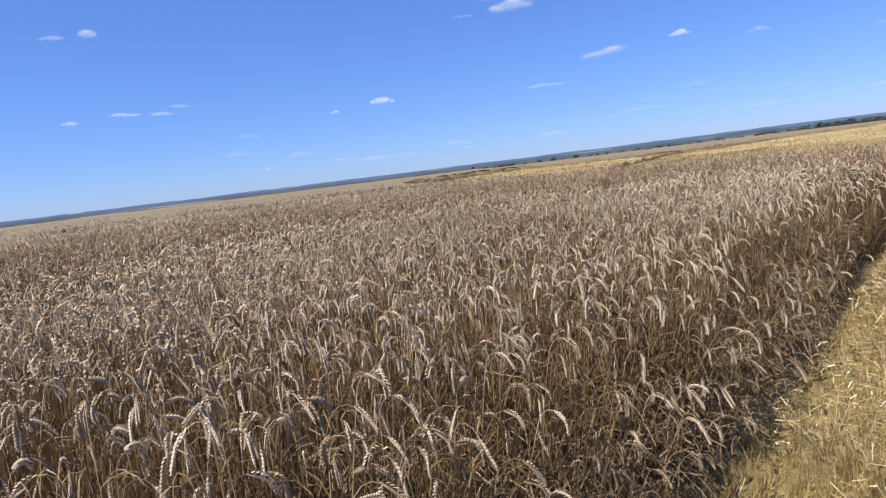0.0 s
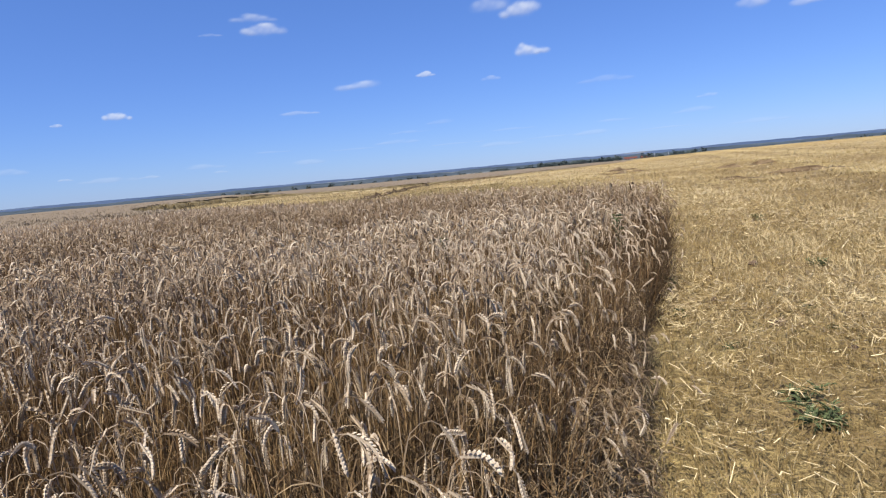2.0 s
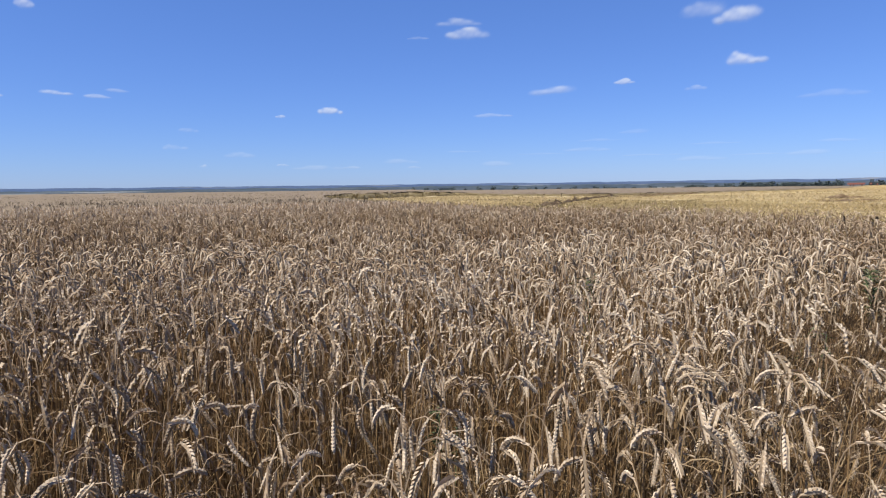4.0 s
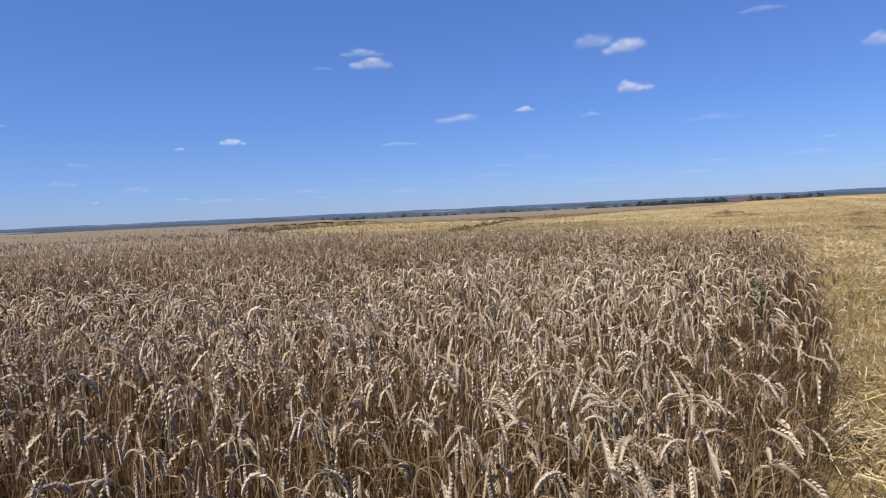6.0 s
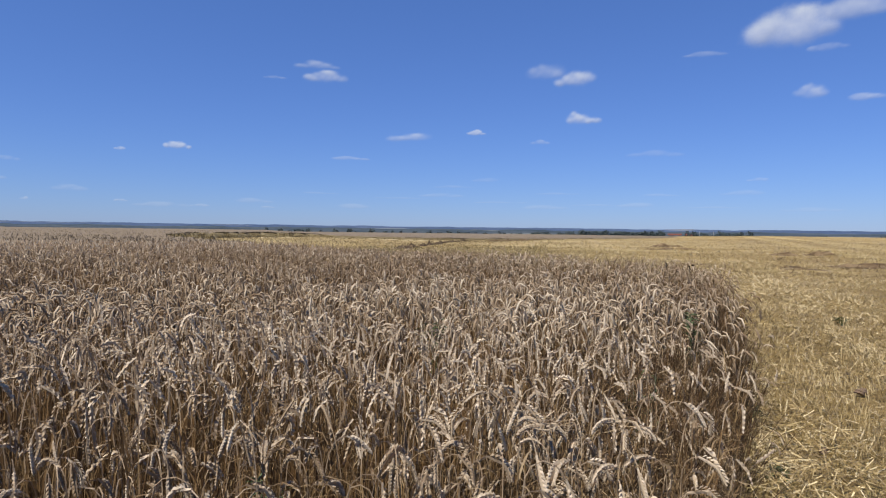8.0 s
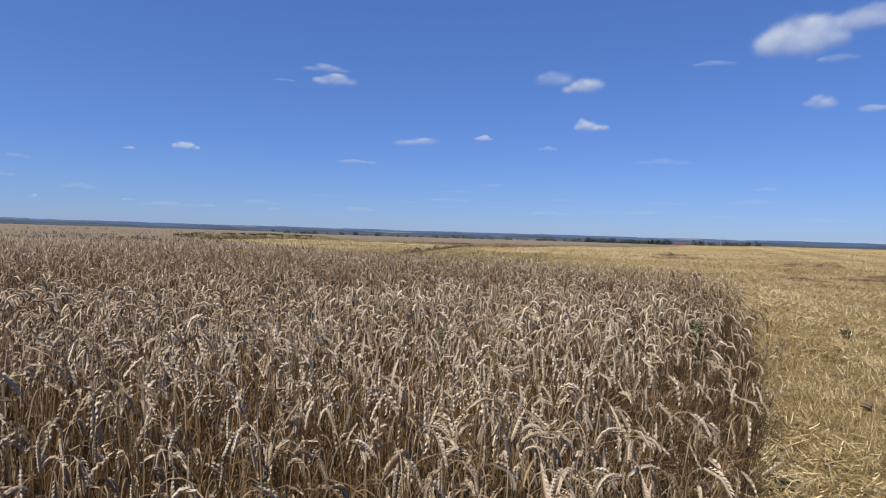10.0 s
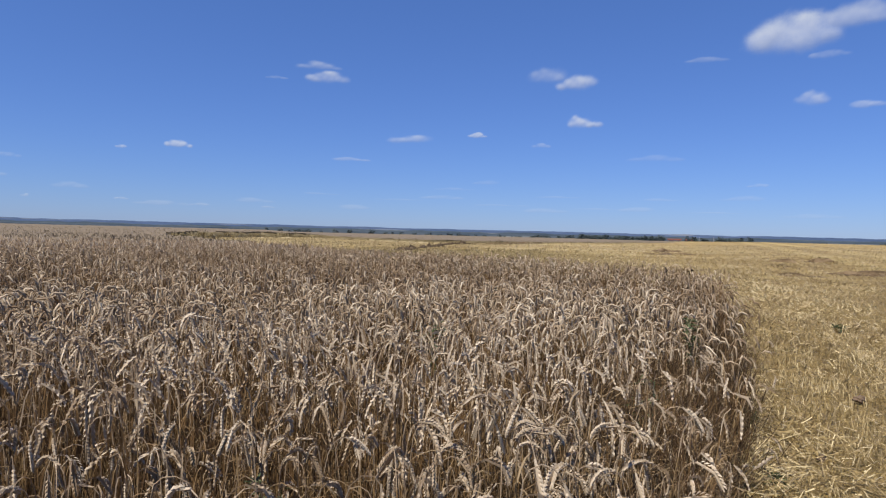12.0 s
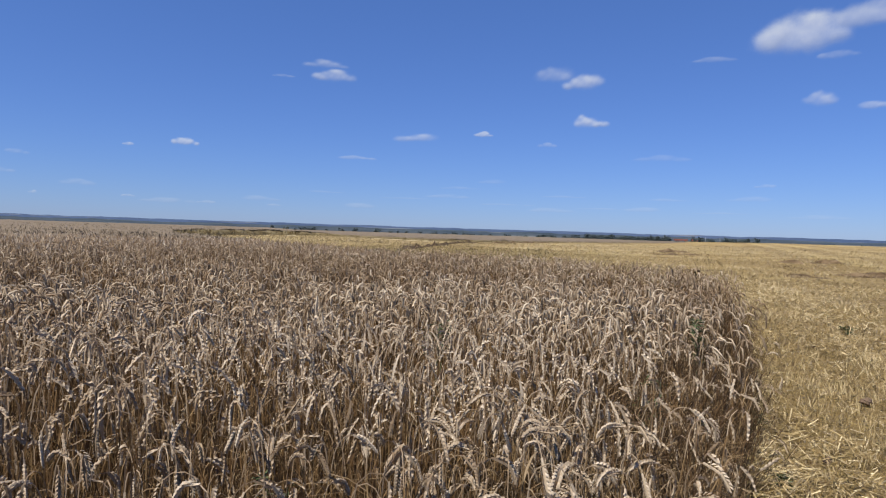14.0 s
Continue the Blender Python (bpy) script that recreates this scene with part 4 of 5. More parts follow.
def build_stubble():
    rng = np.random.default_rng(31)
    field = tagged(new("stubble"), "pale golden cut stubble with loose chopped straw", "stubble", kind="stuff")
    # standing stubs in drill rows along the edge
    stubs = Heap()
    n = 300000
    r = 16.4 * rng.random(n) ** 0.78
    az = np.radians(rng.uniform(-15, 205, n))
    x, y = 0.8 + r * np.sin(az), 1.6 + r * np.cos(az)
    out = x * EDGE_OUT[0] + (y - EDGE_Y) * EDGE_OUT[1]
    step = np.round(out / 0.125) * 0.125 - out + rng.normal(0, 0.022, n)
    x, y = x + step * EDGE_OUT[0], y + step * EDGE_OUT[1]
    thick = np.clip(0.5 + 0.5 * field_noise(x, y, 0.5, 7.0), 0, 1)
    k = ~in_crop(x, y) & (off_edge(x, y) < 0.03) & (rng.random(n) < (0.35 + 0.65 * thick) * ahead(x, y))
    x, y, thick, r = x[k], y[k], thick[k], r[k]
    n = len(x)
    h = rng.uniform(0.02, 0.085, n) + 0.035 * thick
    tilt = rng.normal(0, 0.028, (n, 2)) + 0.025 * np.stack([field_noise(x, y, 0.35, 2.0), field_noise(x, y, 0.35, 9.0)], 1)
    turn = rng.uniform(0, np.pi, n)
    g = land(x, y)
    path = np.stack([np.stack([x, y, g - 0.03], 1), np.stack([x + tilt[:, 0], y + tilt[:, 1], g + h], 1)], 1)
    tone = np.clip(0.05 + 0.26 * thick + 0.14 * field_noise(x, y, 0.9, 4.0) + 0.026 * np.clip(r, 0, 10) + rng.normal(0, 0.17, n), 0, 1)
    stubs.put(*ribbons(path, np.stack([0.0032 + 0.0003 * r, 0.0026 + 0.00025 * r], 1), np.stack([np.cos(turn), np.sin(turn), 0 * turn], 1), tone))
    part_mesh("stubs", stubs.mesh("stubs", M_STUBBLE), field)
    # loose straw
    loose = Heap()
    for n, r0, r1, w0, l0, l1, top, k in ((11000, 0.3, 9.0, 0.0031, 0.08, 0.34, 0.26, 3), (80000, 0.3, 8.0, 0.0036, 0.02, 0.12, 0.22, 2), (125000, 4.5, 30.0, 0.0056, 0.050, 0.20, 0.17, 2), (60000, 26.0, 150.0, 0.010, 0.10, 0.3, 0.10, 2)):
        r = np.sqrt(rng.uniform(r0 ** 2, r1 ** 2, n)) if r1 < 10 else r0 * np.exp(rng.uniform(0, 1, n) * np.log(r1 / r0))
        az = np.radians(rng.uniform(-22, 165, n) if r1 < 10 else rng.uniform(-14, 72, n))
        x, y = 1.2 + r * np.sin(az), 2.6 + r * np.cos(az)
        gaps = 0.70 + 0.7 * field_noise(x, y, 1.5, 3.7) + 0.3 * field_noise(x, y, 0.6, 1.1) if r1 > 10 else 1.0
        gaps = gaps * (np.interp(r, [5.5, r1], [1.0, 0.15]) if r1 < 10 else np.interp(r, [r0, r0 * 1.7], [0.1, 1.0]))
        keep = (rng.random(n) < gaps) & ~in_crop(x, y) & ((off_edge(x, y) < 0.0) | (r > 18)) & ((rng.random(n) < ahead(x, y)) | (r1 > 10))
        x, y, r = x[keep], y[keep], r[keep]
        m = len(x)
        fleck = rng.random(m) < (0.08 if r1 < 10 else 0.045)
        turn = rng.uniform(0, 2 * np.pi, m)
        rise = rng.normal(0, 0.30 if r1 < 10 else 0.26, m)
        long = l0 + (l1 - l0) * rng.random(m) ** 1.6
        long = np.where(fleck, long * 0.6, long)
        heap = np.clip(0.5 + 0.5 * field_noise(x, y, 0.16, 4.0) + 0.4 * field_noise(x, y, 0.7, 9.0), 0, 1.4)
        d = np.stack([np.cos(turn) * np.cos(rise), np.sin(turn) * np.cos(rise), np.sin(rise)], 1) * long[:, None] / 2
        z = np.abs(rng.normal(0, 0.35, m)) * top * (0.3 + heap) + rng.uniform(0.012, 0.07 if r1 < 10 else 0.03, m) + np.abs(d[:, 2]) * 0.8 + land(x, y)
        c = np.stack([x, y, z], 1)
        path = np.stack([c - d, c + d], 1)
        if k == 3:
            sag = np.stack([rng.normal(0, 0.16, m), rng.normal(0, 0.16, m), rng.uniform(-0.02, 0.20, m)], 1) * long[:, None]
            path = np.stack([c - d, c + sag, c + d], 1)
        flat = rng.uniform(-0.7, 0.7, m)
        across = np.stack([-np.sin(turn) * np.cos(flat), np.cos(turn) * np.cos(flat), np.sin(flat)], 1)
        w = w0 * rng.uniform(0.6, 1.4, m) * np.interp(r / r0, [1, r1 / r0], [1, 2.2 if r1 > 10 else 1.2])
        w = np.where(fleck, w * 1.4, w)
        # heap sets tone as well: shade of the holes between clumps is painted in
        tone = np.where(fleck, 0.98, np.clip((0.06 if r1 < 10 else 0.16) + (0.34 if r1 < 10 else 0.36) * heap + rng.normal(0, 0.23 if r1 < 10 else 0.24, m) - 0.12 * np.clip(field_noise(x, y, 1.1, 2.5), 0, 1) - 0.5 * trampled(x, y) + (0.0 if r1 < 10 else 0.16) * field_noise(x, y, 1.5, 3.7) + (0.0 if r1 < 10 else 0.14) * field_noise(x, y, 4.0, 0.7), 0, 0.75))
        loose.put(*ribbons(path, np.repeat(w[:, None], k, 1), across, tone))
    # short tufts farther out, thin and thick in patches
    n = 210000
    r = 5.0 * np.exp(rng.random(n) * np.log(150 / 5.0))
    az = np.radians(rng.uniform(-14, 72, n))
    x, y = 1.2 + r * np.sin(az), 2.6 + r * np.cos(az)
    thick = 0.5 + 0.5 * field_noise(x, y, 0.9, 1.5)
    k = ~in_crop(x, y) & (rng.random(n) < (0.2 + 0.8 * thick) * np.interp(r, [5, 14], [0.15, 1.0]))
    x, y, r, thick, az = x[k], y[k], r[k], thick[k], az[k]
    n = len(x)
    foot = np.stack([x, y, land(x, y) - 0.01], 1)
    head = foot + np.stack([rng.normal(0, 0.09, n), rng.normal(0, 0.09, n), rng.uniform(0.03, 0.10, n) + 0.06 * thick], 1)
    turn = rng.uniform(-1.2, 1.2, n)
    tone = np.clip(np.where((r > 26) & (r < 62) & (az < 0.42), 0.12, 0.36) + 0.18 * thick - 0.22 * field_noise(x, y, 3.4, 6.0) + rng.normal(0, 0.17, n), 0, 0.95)
    tone = np.clip(tone - 0.6 * trampled(x, y) + 0.16 * field_noise(x, y, 1.5, 3.7) + 0.14 * field_noise(x, y, 4.0, 0.7), 0, 0.75)
    laid = (r > 20) & (az < 0.47 + 0.06 * field_noise(x, y, 9.0, 3.0)) & (field_noise(x, y, 14.0, 8.0) < 0.7)
    for name, pick, paint in (("tufts", ~laid, M_STUBBLE), ("laid_tufts", laid, M_OLIVE)):
        tufts = Heap()
        tufts.put(*ribbons(np.stack([foot, head], 1)[pick], np.stack([0.004 + 0.0005 * r, 0.003 + 0.0003 * r], 1)[pick], np.stack([np.cos(turn), np.sin(turn), 0 * turn], 1)[pick], tone[pick]))
        part_mesh(name, tufts.mesh(name, paint), field)
    part_mesh("loose_straw", loose.mesh("loose_straw", M_STUBBLE), field)


build_stubble()


def build_windrow(name, label, p, q, width, height, seed, straw=M_OLD):
    """A low ragged ridge of raked straw: an uneven core and loose stalks over it."""
    rng = np.random.default_rng(seed)
    row = tagged(new(name), label, "straw row", kind="stuff")
    p, q = np.array(p, float), np.array(q, float)
    d = q - p
    long = np.linalg.norm(d)
    d /= long
    o = np.array([d[1], -d[0]])
    n, k = max(10, int(long / 0.4)), 7
    s = np.linspace(0, 1, n)[:, None]
    c = np.linspace(-1, 1, k)[None]
    lump = np.clip(0.55 + 0.75 * field_noise(s * long, s * 0 + seed, 0.9, seed) + 0.4 * field_noise(s * long, s * 0, 0.3, seed + 3), 0.0, 1.8)
    env = np.clip(np.minimum(s, 1 - s) * 12, 0.05, 1) * lump
    z = height * env * (1 - c ** 2) * (1 + 0.3 * rng.normal(0, 1, (n, k))) - 0.03
    bow = 0.4 * np.sin(s * 7) + 0.12 * field_noise(s * long, s * 0 + 4, 0.8, seed)
    x = p[0] + d[0] * long * s + o[0] * (c * width / 2 + bow)
    y = p[1] + d[1] * long * s + o[1] * (c * width / 2 + bow)
    v = np.stack([x, y, z], -1).reshape(-1, 3)
    idx = np.arange(n * k).reshape(n, k)
    quads = np.stack([idx[:-1, :-1], idx[:-1, 1:], idx[1:, 1:], idx[1:, :-1]], -1).reshape(-1, 4)
    part_mesh("straw_core", mesh_of("straw_core", v, quads, straw, tone=np.clip(rng.normal(0.45, 0.25, n * k), 0, 1)), row)
    m = int(long * 26)
    f, side = rng.random(m), rng.normal(0, 0.42, m)
    at_s = np.interp(f, s[:, 0], env[:, 0])
    b = np.interp(f, s[:, 0], bow[:, 0])
    foot = np.stack([p[0] + d[0] * long * f + o[0] * (side * width / 2 + b), p[1] + d[1] * long * f + o[1] * (side * width / 2 + b), height * at_s * 0.4 * rng.random(m)], 1)
    head = foot + np.stack([rng.normal(0, 0.16, m), rng.normal(0, 0.16, m), height * (0.2 + at_s * rng.uniform(0.1, 0.9, m))], 1)
    turn = rng.uniform(-1, 1, m)
    loose = Heap()
    wide = 0.012 + 0.0002 * np.hypot(foot[:, 0], foot[:, 1])
    loose.put(*ribbons(np.stack([foot, head], 1), np.stack([wide, wide * 0.6], 1), np.stack([np.cos(turn), np.sin(turn), 0 * turn], 1), np.clip(rng.normal(0.6, 0.3, m), 0, 1)))
    part_mesh("loose_stalks", loose.mesh("loose_stalks", straw), row)


# ridge and heap carry a dark line of soil and gap shadow as colour
build_windrow("windrow", "low ridge of straw on the stubble, soil and gap shadow in its dark colour", (14.0, 55.0), (33.0, 92.0), 0.8, 0.25, 5)
build_windrow("windrow", "short heap of straw on the stubble, gap shadow in its dark colour", (13.3, 53.4), (15.6, 57.4), 1.6, 0.42, 9)
build_windrow("windrow", "thin brown strip of straw on the stubble", (36.0, 52.5), (41.5, 53.5), 1.6, 0.24, 6, M_UNDER)
for p, q, width, height, seed in (((28.6, 27.0), (32.6, 26.4), 1.7, 0.24, 14), ((23.0, 26.0), (25.8, 25.2), 1.2, 0.16, 15), ((37.0, 39.8), (43.0, 37.8), 1.8, 0.22, 16), ((21.4, 29.4), (23.6, 28.4), 1.1, 0.16, 17), ((43.4, 63.8), (47.8, 63.0), 2.4, 0.30, 18)):
    build_windrow("windrow", "flattened patch of brown trampled straw on the stubble", p, q, width, height, seed, M_UNDER)
build_windrow("windrow", "low brown swath of straw across the stubble", (37.0, 94.0), (51.0, 102.0), 1.0, 0.24, 8, M_UNDER)


for p, q, seed in (((3.0, 108.0), (15.0, 106.5), 21), ((14.5, 106.8), (26.5, 88.5), 22)):
    build_windrow("windrow", "low pale swath of blond straw on the stubble", p, q, 2.6, 0.15, seed, M_BLOND)


# ---------------------------------------------------------------- weeds
def build_weed(x, y, z0, tall, spread, count, seed, label):
    rng = random.Random(seed)
    weed = tagged(new("weed"), label, "weed")
    weed.location = (x, y, 0)
    bm = bmesh.new()
    tips = []
    for _ in range(3):
        a, o = rng.uniform(0, 6.28), rng.uniform(0.2, 0.6) * spread
        tip = Vector((o * math.cos(a), o * math.sin(a), z0 + tall * rng.uniform(0.7, 1.0)))
        rod(bm, (0, 0, -0.02), tip, 0.0035, 0.0018, 5)
        tips.append(tip)
    part("stem", bm, M_WEED, weed)
    bm = bmesh.new()
    for i in range(count):
        tip = tips[i % 3]
        f = rng.uniform(z0 / (z0 + tall), 1.0)
        root = tip * f
        a, up = rng.uniform(0, 6.28), rng.uniform(-0.2, 0.9)
        d = Vector((math.cos(a) * math.cos(up), math.sin(a) * math.cos(up), math.sin(up)))
        s = Vector((-math.sin(a), math.cos(a), rng.uniform(-0.4, 0.4)))
        long, wide = spread * rng.uniform(0.16, 0.48), spread * rng.uniform(0.012, 0.035)
        droop = Vector((0, 0, -0.25 * long))
        p = [bm.verts.new(root), bm.verts.new(root + d * long * 0.45 + s * wide), bm.verts.new(root + d * long + droop),
             bm.verts.new(root + d * long * 0.45 - s * wide), bm.verts.new(root + d * long * 0.5 - Vector((0, 0, 0.1 * long)))]
        for t in ((0, 1, 4), (1, 2, 4), (2, 3, 4), (3, 0, 4)):
            bm.faces.new([p[j] for j in t])
    part("leaves", bm, M_WEED, weed)


for i, (x, y, z0, tall, spread, count) in enumerate([
        (3.80, 4.60, 0.0, 0.11, 0.30, 170), (3.98, 4.95, 0.0, 0.09, 0.24, 110), (5.58, 6.20, 0.0, 0.13, 0.15, 120), (11.15, 11.85, 0.0, 0.15, 0.30, 110), (5.55, 7.85, 0.0, 0.18, 0.16, 110),
        (4.78, 6.82, 0.0, 0.12, 0.22, 110), (4.40, 5.90, 0.0, 0.08, 0.16, 80), (5.30, 5.70, 0.0, 0.09, 0.20, 100), (7.60, 7.70, 0.0, 0.10, 0.24, 100)]):
    build_weed(x, y, z0, tall, spread, count, 40 + i, "low dusty green weed in the stubble")


for i, (x, y, z0, tall, spread, count) in enumerate([
        (2.76, 7.58, 0.78, 0.20, 0.15, 110), (4.64, 7.43, 0.68, 0.30, 0.20, 130), (3.59, 6.53, 0.48, 0.32, 0.16, 110), (1.76, 5.75, 0.62, 0.16, 0.13, 70)]):
    build_weed(x, y, z0, tall, spread, count, 60 + i, "green weed standing among the wheat stems")


def build_clod(x, y, size, seed):
    """A lump of dry earth lying on the stubble."""
    rng = random.Random(seed)
    bm = bmesh.new()
    bmesh.ops.create_icosphere(bm, subdivisions=3, radius=size)
    for v in bm.verts:
        c = v.co / size
        lump = 1 + 0.22 * math.sin(3.1 * c.x + seed) * math.cos(2.7 * c.y + seed) + 0.12 * math.sin(7 * c.z + 5 * c.x) + rng.uniform(-0.05, 0.05)
        v.co = Vector((v.co.x * lump * 1.2, v.co.y * lump, max(-0.03, v.co.z * lump * 0.75 + size * 0.45)))
    me = bpy.data.meshes.new("earth_clod")
    bm.to_mesh(me)
    bm.free()
    me.materials.append(M_EARTH)
    ob = tagged(new("earth_clod", me), "dry brown lump of earth on the stubble", "earth clod", "lumps of earth")
    ob.location = (x, y, 0.02)


M_EARTH = painted("dry_earth", (0.13, 0.085, 0.052), 0.95)
for i, (x, y, size) in enumerate([(5.13, 6.10, 0.055), (5.75, 5.95, 0.045), (4.95, 5.35, 0.035), (6.40, 7.10, 0.04), (5.45, 7.15, 0.03), (7.20, 8.30, 0.045)]):
    build_clod(x, y, size, 5 + i)


def straw_kind(seed):
    """A short hollow length of cut straw, cracked and slightly bent."""
    rng = random.Random(seed)
    thing = tagged(new("cut_straw"), "pale dry length of cut straw on the stubble", "straw", "cut straws on the stubble")
    long, bend, sides = rng.uniform(0.07, 0.15), rng.uniform(-0.012, 0.012), 7
    bm = bmesh.new()
    rings = []
    for inner in (0, 1):
        for k in range(5):
            f = k / 4 if not inner else 1 - k / 4
            radius = 0.0030 * (1 + 0.10 * math.sin(9 * f + seed)) * (0.72 if inner else 1.0)
            c = Vector((long * (f - 0.5), bend * (1 - (2 * f - 1) ** 2), 0.0))
            rings.append([bm.verts.new(c + Vector((0, radius * math.cos(6.2832 * j / sides), radius * math.sin(6.2832 * j / sides)))) for j in range(sides)])
    for a, b in zip(rings, rings[1:] + rings[:1]):
        for j in range(sides):
            bm.faces.new((a[j], a[(j + 1) % sides], b[(j + 1) % sides], b[j]))
    part("stalk", bm, M_PALE, thing)
    if seed % 2:
        bm = bmesh.new()
        rod(bm, (long * 0.16, bend * 0.8, 0), (long * 0.20, bend * 0.8, 0), 0.0040, 0.0040, 7)
        part("node", bm, M_STEM, thing, "darker swollen joint")
    return thing


def build_cut_straws():
    rng = random.Random(91)
    kinds = [straw_kind(i) for i in range(8)]
    spots = [(5.05, 6.05), (7.2, 7.9), (6.6, 8.6), (4.9, 6.9)]
    while len(spots) < 90:
        along, out = rng.uniform(1.0, 10.0), rng.uniform(0.25, 4.2)
        spots.append((along * EDGE_DIR[0] + out * EDGE_OUT[0], EDGE_Y + along * EDGE_DIR[1] + out * EDGE_OUT[1]))
    for i, (x, y) in enumerate(spots):
        m = Matrix.Translation((x, y, rng.uniform(0.06, 0.10))) @ Matrix.Rotation(rng.uniform(0, 6.28), 4, "Z") @ Matrix.Rotation(rng.gauss(0, 0.18), 4, "Y")
        if i < len(spots) - len(kinds):
            copy_thing(kinds[i % len(kinds)], m)
        else:
            kinds[i - len(spots)].matrix_basis = m


M_PALE = straw_material("bleached_straw", (0.42, 0.34, 0.19), (0.62, 0.52, 0.32), (0.82, 0.73, 0.52), 0.4, 0.45)
build_cut_straws()


def build_dock(x, y, tall, seed):
    """A dry seed stalk that stands a little above the wheat."""
    rng = random.Random(seed)
    dock = tagged(new("seed_stalk"), "dark brown dry weed stalk above the wheat", "weed", "dry weed stalks in the wheat")
    dock.location = (x, y, 0)
    bm = bmesh.new()
    lean = Vector((rng.uniform(-0.08, 0.08), rng.uniform(-0.08, 0.08), tall))
    rod(bm, (0, 0, -0.02), lean, 0.005, 0.0025, 6)
    part("stem", bm, M_OLD, dock)
    bm = bmesh.new()
    for _ in range(24):
        c = lean * rng.uniform(0.90, 1.02) + Vector((rng.gauss(0, 0.009), rng.gauss(0, 0.009), 0))
        s = rng.uniform(0.006, 0.012)
        p = [bm.verts.new(c + Vector(v) * s) for v in ((1, 0, 0), (-0.5, 0.9, 0), (-0.5, -0.9, 0), (0, 0, 1.6), (0, 0, -1.2))]
        for t in ((0, 1, 3), (1, 2, 3), (2, 0, 3), (1, 0, 4), (2, 1, 4), (0, 2, 4)):
            bm.faces.new([p[j] for j in t])
    part("seed_head", bm, M_OLD, dock, "dark brown cluster of seeds")


for i, (x, y, tall) in enumerate([(8.50, 12.40, 0.99), (8.62, 12.45, 0.97), (8.40, 12.70, 1.0)]):
    build_dock(x, y, tall, 70 + i)


# ---------------------------------------------------------------- far trees
def tree_kind(seed):
    rng = random.Random(seed)
    tree = tagged(new("tree"), "far dark green broadleaf tree at the end of the field", "tree", "trees beyond the field")
    bm = bmesh.new()
    rod(bm, (0, 0, -0.6), (0, 0, 4.0), 0.28, 0.16, 7)
    for _ in range(6):
        a, h = rng.uniform(0, 6.28), rng.uniform(2.2, 4.0)
        rod(bm, (0, 0, h), (1.9 * math.cos(a), 1.9 * math.sin(a), h + rng.uniform(1.2, 2.6)), 0.10, 0.03, 5)
    part("trunk", bm, M_BARK, tree)
    bm = bmesh.new()
    lobes = [(rng.uniform(-2.2, 2.2), rng.uniform(-2.2, 2.2), rng.uniform(2.0, 6.6), rng.uniform(1.0, 2.0)) for _ in range(9)]
    for i in range(96):
        lx, ly, lz, lr = lobes[i % 9]
        a, up, r = rng.uniform(0, 6.28), rng.uniform(-1, 1), lr * rng.uniform(0.55, 1.05)
        flat = math.sqrt(1 - up * up)
        c = Vector((lx + r * flat * math.cos(a), ly + r * flat * math.sin(a), max(0.7, lz + 0.8 * r * up)))
        if i % 4 == 0:
            c = Vector((rng.gauss(0, 1.7), rng.gauss(0, 1.7), rng.uniform(0.6, 3.0)))
        q = Quaternion((rng.gauss(0, 1), rng.gauss(0, 1), rng.gauss(0, 1), rng.gauss(0, 1))).normalized()
        s = rng.uniform(0.38, 0.88)
        p = [bm.verts.new(c + q @ Vector(v) * s) for v in ((1, 0, 0), (0, 1, 0.2), (-1, 0, 0), (0, -1, 0.2), (0, 0, 0.7))]
        for t in ((0, 1, 4), (1, 2, 4), (2, 3, 4), (3, 0, 4)):
            bm.faces.new([p[j] for j in t])
    part("crown", bm, M_TREE, tree)
    return tree


def build_trees():
    rng = random.Random(77)
    kinds = [tree_kind(i) for i in range(5)]
    spots = []
    for a0, a1, n, r0, r1, s0, s1 in ((29.6, 36.4, 120, 640, 790, 0.5, 1.05), (38.4, 43.4, 74, 680, 830, 0.5, 1.1), (14.0, 25.0, 40, 700, 900, 0.35, 0.95), (25.0, 29.6, 34, 700, 860, 0.45, 0.95),
                                      (1.5, 14.0, 24, 660, 860, 0.6, 1.0), (43.4, 62.0, 26, 800, 1000, 0.7, 1.1), (-30.0, 1.0, 5, 900, 1000, 0.4, 0.6)):
        for _ in range(n):
            spots.append((math.radians(rng.uniform(a0, a1)), rng.uniform(r0, r1), rng.uniform(s0, s1)))
    for i, (az, r, s) in enumerate(spots):
        z = float(ground_height(np.array(r), np.array(az)))
        m = Matrix.Translation((r * math.sin(az), r * math.cos(az), z)) @ Matrix.Rotation(rng.uniform(0, 6.28), 4, "Z") @ Matrix.Diagonal((s * rng.uniform(0.9, 1.5), s * rng.uniform(0.9, 1.5), s, 1))
        if i < len(spots) - len(kinds):
            copy_thing(kinds[i % len(kinds)], m)
        else:
            kinds[i - len(spots)].matrix_basis = m


build_trees()


# ---------------------------------------------------------------- machines and posts far off
def wheel(parent, x, y, r, w):
    bm = bmesh.new()
    rod(bm, (x, y - w / 2, r), (x, y + w / 2, r), r, r, 20)
    tyre = part("wheel", bm, M_RUBBER, parent)
    bm = bmesh.new()
    rod(bm, (x, y - w / 2 - 0.02, r), (x, y + w / 2 + 0.02, r), r * 0.5, r * 0.5, 14)
    part("rim", bm, M_RED, tyre)


